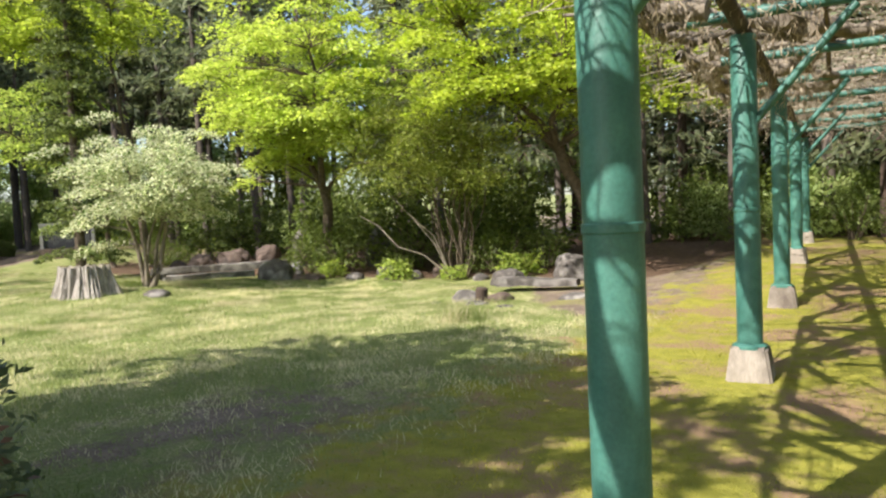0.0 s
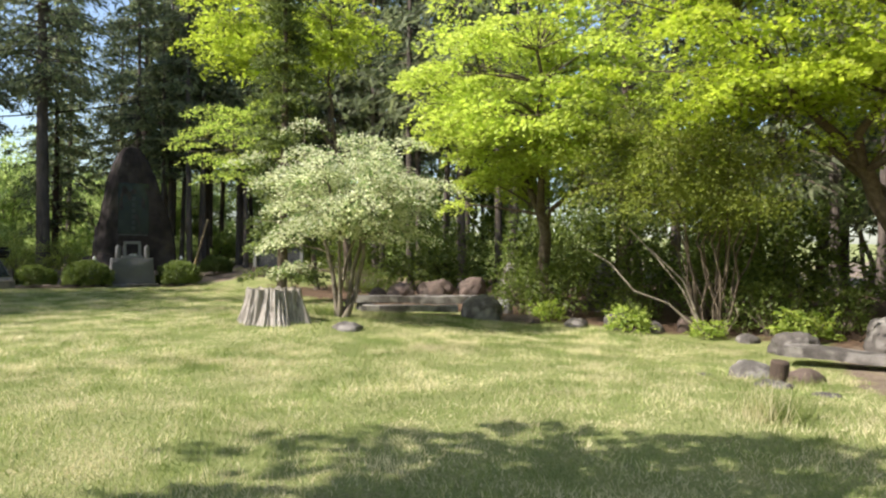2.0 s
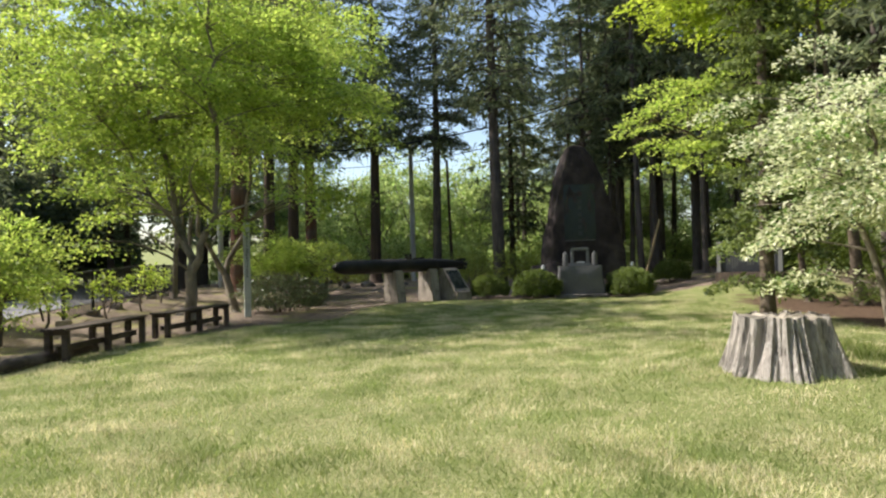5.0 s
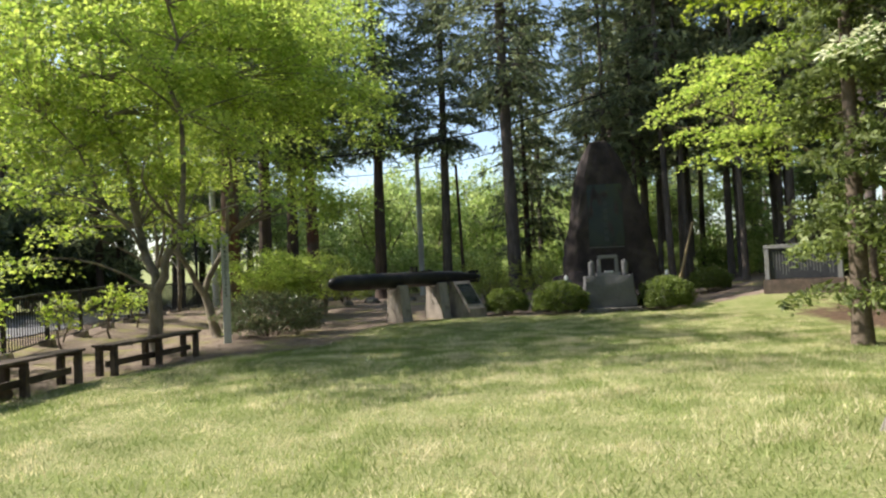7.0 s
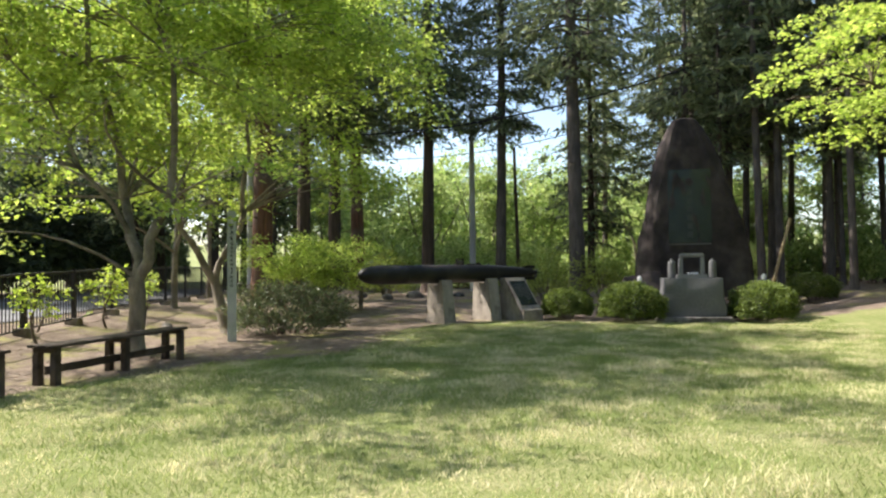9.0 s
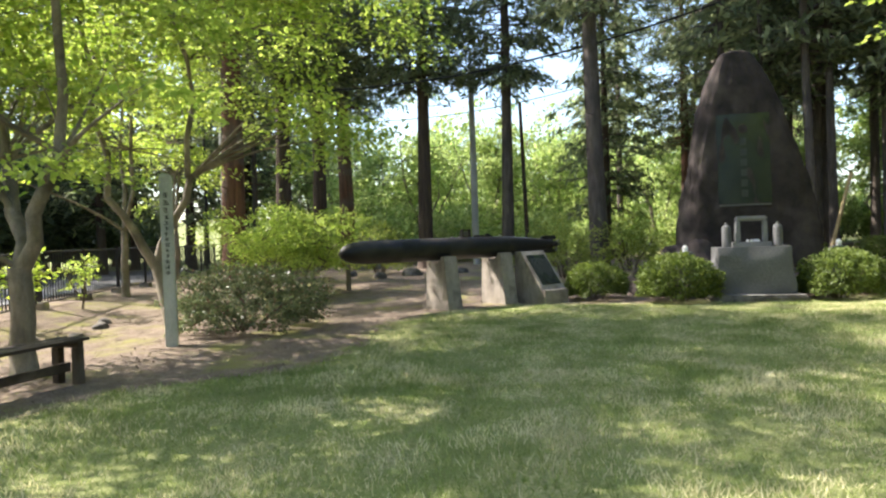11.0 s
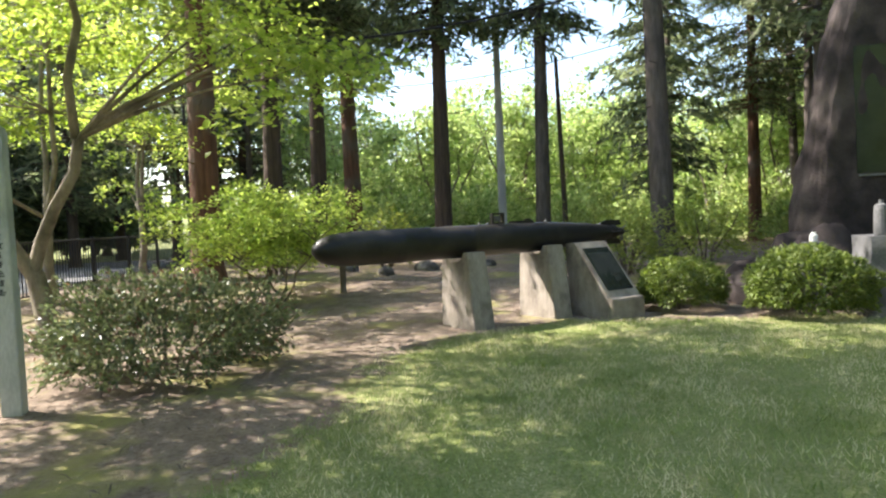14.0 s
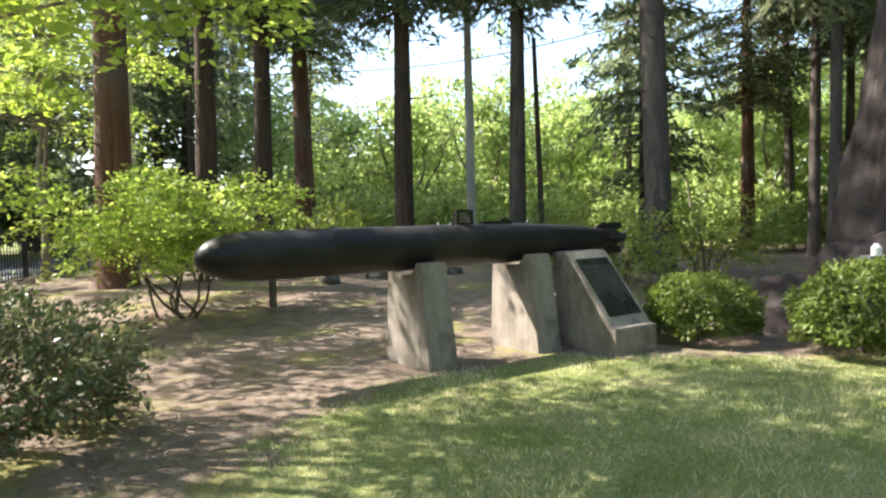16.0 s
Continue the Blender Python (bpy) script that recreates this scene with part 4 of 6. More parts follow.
# tall cedars of the wood
KINDS = []
for k, (hh, r0, bare, reach, den, bark) in enumerate(((22, 0.37, 7.4, 4.7, 265, M_CEDAR), (20, 0.30, 7.2, 3.7, 270, M_DARKBARK), (23, 0.27, 7.6, 3.6, 270, M_PINE), (17, 0.20, 2.2, 3.0, 125, M_DARKBARK), (19, 0.15, 6.0, 2.5, 84, M_PINE))):
    tb, lv = conifer(np.random.default_rng(20 + k), hh, r0, bare, reach, den, 18 if k < 3 else 14, 0.33 if k < 3 else 0.44)
    label = ("tall reddish-barked cedar with a bare lower trunk", "dark-barked conifer with a bare lower trunk", "grey-barked straight conifer with lacy drooping sprays", "slender dark conifer with low branches", "slim grey conifer trunk with a thin high crown")[k]
    KINDS.append(tree_from("conifer", tb, lv, bark, M_CONIFER, (-34.8, -38.7, -35.5, -52.0, -37.5)[k], (-6.5, -6.3, 4.4, 16.0, 9.9)[k], label, "conifer", "wood of tall conifers", corners_each=3))


def plant(kind, x, y, rz, s=1.0):
    o = copy_thing(KINDS[kind], pose(x, y, at(x, y), 0, 0, rz))
    o.scale = (s, s, s)
    return o


SET = [(1, -41.4, -5.8, 40, 1.0), (0, -44.8, -5.5, 130, 0.95), (1, -40.0, -1.40, 70, 0.92), (2, -39.5, 1.62, 200, 0.85), (3, -43.6, 5.57, 15, 0.9), (0, -44.2, 8.85, 250, 0.62),
       (2, -33.6, 12.4, 300, 0.8), (1, -36.5, 9.3, 10, 0.7), (2, -38.0, 10.6, 80, 0.8), (4, -38.6, 11.7, 20, 1.0), (1, -37.2, 13.6, 160, 0.7), (2, -39.0, 15.9, 220, 0.85),
       (0, -35.0, 16.4, 60, 0.7), (4, -41.5, 13.0, 330, 1.1), (2, -32.5, 18.2, 30, 0.9), (4, -30.5, 15.6, 110, 1.0), (1, -27.5, 18.0, 190, 0.9), (4, -25.0, 16.0, 270, 1.0),
       (2, -22.0, 18.5, 45, 0.9), (1, -19.3, 16.4, 15, 0.8), (3, -16.6, 18.6, 75, 1.0), (2, -13.6, 17.2, 140, 0.9), (1, -10.6, 19.5, 200, 0.8), (2, -9.2, 18.6, 10, 0.72), (2, -7.6, 20.2, 50, 0.72),
       (3, -5.0, 22.5, 90, 1.0), (1, -2.0, 24.0, 120, 0.9), (3, 1.5, 22.0, 30, 1.0), (2, 4.5, 24.0, 230, 0.9)]
SET += [(1, -47.5, 6.6, 20, 1.0), (2, -54.0, 6.8, 140, 1.0), (3, -50.0, -13.5, 40, 1.15), (1, -53.0, -16.0, 90, 1.0), (3, -56.0, -12.5, 140, 1.2), (3, -49.0, -18.0, 190, 1.1), (1, -60.0, -14.5, 240, 1.0), (3, -63.0, -10.5, 30, 1.2), (1, -6.0, 25.5, 20, 0.8), (3, -1.2, 22.6, 70, 0.8), (1, 3.0, 20.5, 130, 0.7), (3, -9.0, 23.5, 10, 0.9), (1, 6.0, 19.0, 210, 0.7), (3, 0.8, 25.0, 300, 1.0), (1, -47.0, -10.6, 20, 1.0), (3, -49.5, -12.0, 70, 1.25), (3, -45.5, -13.2, 130, 1.15), (3, -43.0, -16.0, 250, 1.0), (3, -32.6, -17.6, 100, 0.85), (3, -36.0, -18.6, 280, 0.8)]
for kind, x, y, rz, s in SET:
    plant(4 if kind < 3 and (y > 8.9 or x < -46 or y < -9) else kind, x, y, rz, s)
rr = random.Random(31)
for _ in range(16):
    x, y = rr.uniform(-58, -2), rr.uniform(21, 34)
    plant(3 if x > -18 else rr.choice((4, 4, 4, 3)), x, y, rr.uniform(0, 360), rr.uniform(0.8, 1.1))
for _ in range(6):
    x, y = rr.uniform(-60, -46), rr.uniform(12, 24)
    plant(4, x, y, rr.uniform(0, 360), rr.uniform(0.8, 1.05))
for k in range(24):
    x = -14 - 1.95 * k + rr.uniform(-0.7, 0.7)
    y = float(np.interp(x, [-64, -40, -10], [-24.0, -20.2, -16.0])) - (k % 3) * 2.0 - rr.uniform(0, 1.2)
    plant((3, 4, 3)[k % 3], x, y, rr.uniform(0, 360), rr.uniform(0.62, 0.74) * (0.9 if k % 3 == 1 else 1.0) * (1.7 if x < -39 else 0.86))
# unseen conifers added behind the walk's start, to block low eastern sky light
for k in range(15):
    plant(3, 9 + 2.4 * (k % 3), -20 + 3.1 * k, rr.uniform(0, 360), rr.uniform(1.1, 1.4))
for k in range(18):
    x = -36 + 2.4 * k + rr.uniform(-0.7, 0.7)
    plant(3 if x > -16 else 4, x, 19.5 + (k % 2) * 2.5 + rr.uniform(-0.8, 0.8), rr.uniform(0, 360), rr.uniform(0.6, 0.95))
for x, y, s_ in ((-36.8, 8.2, 0.9), (-40.2, 9.2, 1.0), (-35.9, 11.1, 0.9), (-39.6, 12.3, 1.0), (-36.4, 14.9, 0.9), (-41.0, 14.6, 1.1), (-34.2, 18.0, 1.0), (-38.4, 18.0, 0.95), (-43.0, 11.0, 1.0), (-29.0, 17.0, 0.9), (-26.2, 19.5, 1.0), (-23.6, 17.4, 0.9), (-21.0, 15.6, 0.95), (-44.5, 12.5, 1.0)):
    plant(4, x, y, rr.uniform(0, 360), s_)
for x, y in ((-5.0, 18.4), (-3.0, 19.4), (-0.6, 18.2), (1.9, 19.6), (3.4, 18.0), (-7.0, 17.6)):
    plant(4, x, y, rr.uniform(0, 360), rr.uniform(0.9, 1.2))
for k in range(26):
    x, y = -46 + k * 1.0 + rr.uniform(-0.5, 0.5), 10.5 + (k * 37 % 11) * 0.95 + rr.uniform(-0.4, 0.4)
    if x < -32 or y > 15:
        plant(4, x, y, rr.uniform(0, 360), rr.uniform(0.85, 1.15))

# dark thicket across the lane
tb, lv = low_bush(np.random.default_rng(3), 2.6, 2.2, 5.2, 2800, 0.48, 0.21, 8, 0.2, 0.2)
DARK = tree_from("thicket_tree", tb, lv, M_DARKBARK, M_DARKWOOD, -30, -17.4, "dense dark evergreen thicket across the lane", "thicket", "dark thicket across the lane")
for k in range(15):
    x = -14 - k * 3.3
    y = float(np.interp(x, [-64, -40, -14], [-24, -19.6, -15])) + rr.uniform(-0.8, 0.8)
    o = copy_thing(DARK, pose(x, y, at(x, y), 0, 0, rr.uniform(0, 360)))
    k2 = rr.uniform(0.75, 1.25)
    o.scale = (k2, k2, k2 * rr.uniform(0.9, 1.2))

tb, lv = low_bush(np.random.default_rng(33), 2.6, 2.2, 4.8, 2500, 0.31, 0.125, 8, 0.3, 0.34)
HEDGE = tree_from("dark_bush", tb, lv, M_DARKBARK, M_BOX, -27.5, 20.5, "dark ragged evergreen bush under the trees", "bush", "dark bushes under the trees")
for k in range(24):
    x = -34 + 1.75 * k
    y = 17.0 + 2.0 * math.sin(k * 1.7) + (4.0 if x > -6 else 0)
    o = copy_thing(HEDGE, pose(x, y, at(x, y) - 0.2, 0, 0, rr.uniform(0, 360)))
    k2 = rr.uniform(0.3, 0.55)
    o.scale = (k2 * 1.2, k2 * 1.2, k2)
for k in range(11):
    x, y = -9.0 + 1.5 * k, 23.8 + 1.6 * math.sin(k * 2.3)
    o = copy_thing(HEDGE, pose(x, y, at(x, y) - 0.2, 0, 0, rr.uniform(0, 360)))
    k2 = rr.uniform(0.6, 0.85)
    o.scale = (k2, k2, k2 * rr.uniform(0.9, 1.4))
# sunny young trees and thicket beyond the torpedo
rg = np.random.default_rng(44)
SUNNY = []
for k in range(2):
    st = [wavy((rg.normal() * 0.2, rg.normal() * 0.2, -0.1), (rg.normal() * 1.1, rg.normal() * 1.1, rg.uniform(4.5, 6.5)), 0.10, 0.02, 6, rg, 0.03) for _ in range(4)]
    tb, lv = broad_tree(rg, st, (0, 0, 4.6), (2.5, 2.5, 3.4), 64, 0.75, 74, 0.21, 0.125, 0.28, 0.3, 0.4, 0.02, -0.95, 0.2, 0.4, sprigs=0)
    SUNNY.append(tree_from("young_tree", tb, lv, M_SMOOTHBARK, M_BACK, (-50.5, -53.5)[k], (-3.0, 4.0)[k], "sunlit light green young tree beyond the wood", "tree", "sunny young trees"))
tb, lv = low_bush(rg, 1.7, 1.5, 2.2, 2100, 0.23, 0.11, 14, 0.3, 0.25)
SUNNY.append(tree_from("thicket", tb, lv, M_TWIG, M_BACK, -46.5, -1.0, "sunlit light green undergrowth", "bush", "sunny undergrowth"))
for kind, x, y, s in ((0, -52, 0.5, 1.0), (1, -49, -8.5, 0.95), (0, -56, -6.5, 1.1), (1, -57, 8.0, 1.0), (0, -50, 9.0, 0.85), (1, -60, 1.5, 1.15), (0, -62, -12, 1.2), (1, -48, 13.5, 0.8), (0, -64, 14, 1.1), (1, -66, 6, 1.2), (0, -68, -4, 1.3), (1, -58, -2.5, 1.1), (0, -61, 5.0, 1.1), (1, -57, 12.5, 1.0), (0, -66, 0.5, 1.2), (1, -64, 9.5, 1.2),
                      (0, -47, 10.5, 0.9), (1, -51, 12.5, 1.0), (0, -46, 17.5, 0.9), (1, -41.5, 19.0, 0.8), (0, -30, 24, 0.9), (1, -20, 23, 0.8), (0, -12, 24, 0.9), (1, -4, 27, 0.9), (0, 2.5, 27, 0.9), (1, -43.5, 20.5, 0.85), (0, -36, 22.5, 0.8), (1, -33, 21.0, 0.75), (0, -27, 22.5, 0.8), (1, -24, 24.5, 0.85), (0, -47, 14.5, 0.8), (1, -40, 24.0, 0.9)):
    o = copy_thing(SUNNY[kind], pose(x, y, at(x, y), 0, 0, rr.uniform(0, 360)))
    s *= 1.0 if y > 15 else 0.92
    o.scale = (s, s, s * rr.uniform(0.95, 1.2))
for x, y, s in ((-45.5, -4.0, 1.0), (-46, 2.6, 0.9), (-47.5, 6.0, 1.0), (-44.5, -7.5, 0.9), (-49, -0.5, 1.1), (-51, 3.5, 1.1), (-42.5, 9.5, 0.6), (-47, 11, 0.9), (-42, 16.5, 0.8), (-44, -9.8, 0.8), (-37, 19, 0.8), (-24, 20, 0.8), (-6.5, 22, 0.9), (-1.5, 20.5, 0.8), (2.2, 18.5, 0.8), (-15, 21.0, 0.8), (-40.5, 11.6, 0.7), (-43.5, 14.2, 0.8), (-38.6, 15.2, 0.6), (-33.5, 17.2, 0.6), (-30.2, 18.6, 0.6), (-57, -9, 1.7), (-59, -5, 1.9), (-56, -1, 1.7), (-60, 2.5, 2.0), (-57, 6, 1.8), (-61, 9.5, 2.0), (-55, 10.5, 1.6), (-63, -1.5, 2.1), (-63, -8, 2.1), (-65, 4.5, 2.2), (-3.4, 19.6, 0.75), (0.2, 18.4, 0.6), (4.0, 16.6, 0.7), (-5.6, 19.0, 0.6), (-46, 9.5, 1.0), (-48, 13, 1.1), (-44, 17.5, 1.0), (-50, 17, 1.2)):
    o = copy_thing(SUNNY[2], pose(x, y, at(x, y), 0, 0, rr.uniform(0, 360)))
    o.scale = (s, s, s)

# the large bright maples
rg = np.random.default_rng(7)
st = [flare(wavy((0, 0, 0), (-0.75, -0.9, 2.6), 0.17, 0.12, 5, rg, 0.02)), wavy((-0.75, -0.9, 2.6), (-1.9, -2.6, 5.2), 0.10, 0.03, 5, rg, 0.03), wavy((-0.75, -0.9, 2.6), (0.6, -2.0, 5.4), 0.09, 0.03, 5, rg, 0.03), wavy((-0.5, -0.6, 2.2), (-3.0, -0.8, 4.6), 0.08, 0.02, 5, rg, 0.03)]
tb, lv = broad_tree(rg, st, (-0.6, -2.6, 4.7), (3.6, 3.2, 2.5), 160, 0.66, 260, 0.095, 0.075, 0.075, 0.45, 1.0, 0.014, -0.6, 0.36, 0.32)
tree_from("maple_tree", tb, lv, M_TWIG, M_MAPLE, -6.7, 14.9, "large leaning maple with bright yellow-green spring leaves", "tree", "bright maples")
rg = np.random.default_rng(8)
st = [flare(wavy((0, 0, 0), (-0.1, -0.2, 2.2), 0.16, 0.12, 5, rg, 0.02)), wavy((-0.1, -0.2, 2.2), (1.2, -1.4, 5.4), 0.10, 0.03, 5, rg, 0.03), wavy((-0.1, -0.2, 2.2), (-1.6, -0.9, 5.6), 0.09, 0.03, 5, rg, 0.03), wavy((-0.05, -0.1, 1.8), (1.9, 0.4, 4.2), 0.07, 0.02, 5, rg, 0.03)]
tb, lv = broad_tree(rg, st, (0.5, -0.9, 4.6), (3.0, 2.5, 2.6), 155, 0.64, 260, 0.095, 0.075, 0.075, 0.45, 1.0, 0.014, -0.7, 0.36, 0.32)
tree_from("maple_tree", tb, lv, M_TWIG, M_MAPLE, -13.3, 12.4, "large maple with layered bright yellow-green spring leaves", "tree", "bright maples")
rg = np.random.default_rng(9)
st = [flare(wavy((0, 0, 0), (0.2, -0.6, 4.6), 0.15, 0.09, 6, rg, 0.02)), wavy((0.2, -0.6, 4.4), (0.4, -4.2, 8.0), 0.08, 0.03, 5, rg, 0.03), wavy((0.2, -0.6, 4.4), (1.6, -1.6, 8.2), 0.07, 0.03, 5, rg, 0.03)]
tb, lv = broad_tree(rg, st, (0.5, -2.7, 7.9), (3.2, 2.7, 1.5), 84, 0.7, 200, 0.11, 0.085, 0.08, 0.45, 1.0, 0.014, -0.7, 0.3, 0.35)
tree_from("maple_tree", tb, lv, M_TWIG, M_MAPLE, -22.8, 12.3, "tall maple with bright layered leaves among dark conifers", "tree", "bright maples")
rg = np.random.default_rng(10)
st = [flare(wavy((0, 0, 0), (0.1, -0.5, 3.4), 0.10, 0.06, 6, rg, 0.02)), wavy((0.1, -0.5, 3.3), (-0.3, -3.6, 5.0), 0.05, 0.02, 5, rg, 0.03), wavy((0.1, -0.4, 2.8), (1.4, -1.6, 5.0), 0.05, 0.02, 5, rg, 0.03)]
tb, lv = broad_tree(rg, st, (-0.2, -2.3, 4.9), (3.1, 3.0, 1.8), 48, 0.62, 150, 0.10, 0.08, 0.07, 0.4, 1.0, 0.012, -0.7, 0.3)
tree_from("maple_tree", tb, lv, M_TWIG, M_MAPLE_B, -24.6, 11.9, "slim maple with light green layered sprays at the wood's edge", "tree", "bright maples")

# many-stemmed shrub before the maples
rg = np.random.default_rng(12)
st = []
for k in range(19):
    a = rg.uniform(0, 6.28)
    st.append(wavy((math.cos(a) * 0.18, math.sin(a) * 0.18, -0.05), (math.cos(a) * rg.uniform(0.2, 1.1) - 0.15, math.sin(a) * rg.uniform(0.2, 0.9) - 0.1, rg.uniform(2.4, 3.6)), 0.026, 0.008, 6, rg, 0.025))
tb, lv = broad_tree(rg, st, (-0.5, -0.3, 2.95), (2.3, 1.9, 1.45), 160, 0.45, 190, 0.062, 0.036, 0.2, 0.3, 0.7, 0.009, -0.8, 0.2)
tree_from("shrub", tb, lv, M_TWIG, M_OLIVE, -9.2, 12.4, "many-stemmed shrub with fine olive-green leaves", "shrub", trunk_name="stem")
t = Tubes()
z0 = at(-9.6, 12.0)
for pts in ([(0.15, 0.15, 0), (-0.35, -0.2, 0.55), (-0.9, -0.45, 0.75), (-1.25, -0.7, 1.25), (-1.75, -0.8, 1.5)], [(0.15, 0.15, 0), (-0.2, 0.0, 0.8), (-0.6, -0.2, 1.35), (-1.2, -0.25, 1.9)], [(0.1, 0.1, 0.2), (-0.1, -0.1, 0.95), (-0.5, -0.5, 1.5)]):
    t.add([Vector(p) + Vector((-9.4, 12.1, z0)) for p in pts], [0.024 * (1 - 0.7 * k / len(pts)) for k in range(len(pts))], 7)
tagged(link("bare_branch", t.mesh("bare_branch"), M_SMOOTHBARK), "pale crooked bare branches leaning from the shrub", "branch")

# the variegated white-leaved tree
rg = np.random.default_rng(13)
st = []
for dx, dy, tx, ty, tz, r in ((-0.10, -0.05, -0.55, -0.5, 2.7, 0.055), (0.0, 0.05, -0.1, 0.25, 3.0, 0.05), (0.10, 0.0, 0.55, 0.55, 2.5, 0.06), (0.02, -0.08, 0.35, -0.5, 2.6, 0.045), (-0.05, 0.08, -0.5, 0.5, 2.4, 0.04)):
    st.append(flare(wavy((dx, dy, 0), (tx, ty, tz), r, 0.015, 7, rg, 0.03), 1.3))
tb, lv = broad_tree(rg, st, (0.1, 0.15, 2.25), (1.52, 1.52, 1.26), 112, 0.42, 330, 0.062, 0.032, 0.10, 0.40, 0.9, 0.008, -0.80, 0.30, 0.40)
tree_from("variegated_tree", tb, lv, M_SMOOTHBARK, M_WHITE, -13.05, 7.2, "small many-stemmed tree with creamy white variegated leaves", "tree")

# forked young trees by the bench
rg = np.random.default_rng(14)
st = [flare(wavy((0, 0, 0), (0.06, 0.05, 1.25), 0.15, 0.125, 4, rg, 0.01)), wavy((0.06, 0.05, 1.2), (-0.45, -0.5, 2.6), 0.105, 0.075, 4, rg, 0.03), wavy((-0.45, -0.5, 2.6), (0.1, -1.2, 8.6), 0.075, 0.02, 8, rg, 0.02), wavy((0.06, 0.05, 1.2), (0.15, 0.65, 2.5), 0.10, 0.07, 4, rg, 0.03),
      wavy((0.15, 0.65, 2.5), (0.8, 0.9, 8.2), 0.065, 0.02, 8, rg, 0.02), wavy((-0.2, -0.2, 1.9), (0.9, -1.4, 4.6), 0.05, 0.015, 5, rg, 0.03)]
tb, lv = broad_tree(rg, st, (0.2, -1.2, 6.2), (4.0, 3.8, 4.0), 235, 0.70, 200, 0.10, 0.062, 0.14, 0.35, 0.7, 0.011, -0.9, 0.3, 0.4,
                    [(-2.1, -0.9, 3.6), (-2.4, -2.3, 5.0), (-1.6, -1.6, 4.3), (-3.0, -1.4, 4.4), (-2.6, -0.6, 3.9), (-3.4, -2.6, 5.2), (-1.2, -2.6, 5.0), (-2.9, -3.2, 5.6)])
tree_from("forked_tree", tb, lv, M_SMOOTHBARK, M_MAPLE_B, -22.05, -3.62, "forked grey-barked tree with fresh light green leaves", "tree", "forked trees by the bench")
rg = np.random.default_rng(15)
st = [flare(wavy((0, 0, 0), (-0.1, -0.35, 1.1), 0.13, 0.105, 4, rg, 0.01)), wavy((-0.1, -0.35, 1.1), (0.2, -1.0, 2.3), 0.09, 0.06, 4, rg, 0.03), wavy((0.2, -1.0, 2.3), (0.6, -1.0, 8.0), 0.06, 0.02, 8, rg, 0.02), wavy((-0.1, -0.35, 1.1), (-0.1, 0.3, 2.6), 0.08, 0.06, 4, rg, 0.03), wavy((-0.1, 0.3, 2.6), (1.0, 0.9, 7.6), 0.055, 0.02, 8, rg, 0.02)]
tb, lv = broad_tree(rg, st, (0.1, 0.6, 7.1), (4.5, 3.7, 2.9), 165, 0.80, 300, 0.10, 0.066, 0.14, 0.35, 0.8, 0.011, -0.9, 0.3, 0.4,
                    [(-0.3, 3.0, 3.15), (-0.7, 2.4, 3.4), (0.1, 1.8, 3.8), (-0.2, 2.6, 3.55), (-1.2, 2.9, 3.6), (-0.9, 1.7, 4.0), (0.5, 2.4, 4.2), (-1.6, 2.2, 4.2)])
tree_from("forked_tree", tb, lv, M_SMOOTHBARK, M_MAPLE_B, -25.9, -3.79, "leaning forked tree with fresh light green leaves", "tree", "forked trees by the bench")

for x_, y_, seed_ in ((-30.6, -7.5, 91), (-36.6, -9.3, 92)):
    rg = np.random.default_rng(seed_)
    st = [flare(wavy((0, 0, 0), (0.1, 0.1, 1.6), 0.10, 0.08, 4, rg, 0.02)), wavy((0.1, 0.1, 1.6), (0.7, 0.6, 7.4), 0.06, 0.02, 6, rg, 0.03), wavy((0.1, 0.1, 1.6), (-0.8, -0.3, 7.6), 0.06, 0.02, 6, rg, 0.03)]
    tb, lv = broad_tree(rg, st, (0, 0.1, 5.6), (3.1, 2.9, 3.4), 78, 0.66, 120, 0.12, 0.075, 0.12, 0.35, 0.8, 0.011, -0.95, 0.3, 0.35)
    tree_from("fence_maple", tb, lv, M_SMOOTHBARK, M_MAPLE_B, x_, y_, "young maple with light green sprays beside the fence", "tree", "young maples by the fence")

# the broad tree whose shade lies on the near lawn
rg = np.random.default_rng(16)
st = [flare(wavy((0, 0, 0), (0.2, 0.3, 3.6), 0.2, 0.15, 4, rg, 0.01)), wavy((0.2, 0.3, 3.6), (1.0, 1.6, 6.6), 0.12, 0.03, 5, rg, 0.03), wavy((0.2, 0.3, 3.6), (-0.6, -0.8, 7.0), 0.12, 0.03, 5, rg, 0.03)]
tb, lv = broad_tree(rg, st, (0.5, -0.3, 6.2), (2.9, 5.2, 2.2), 260, 0.85, 260, 0.20, 0.14, 0.12, 0.2, 0.9, 0.014, -0.8, 0.25, 0.4)
tree_from("shade_tree", tb, lv, M_PINE, M_SPRUCE, -5.35, -4.7, "broad dark leafy tree shading the near lawn", "tree")

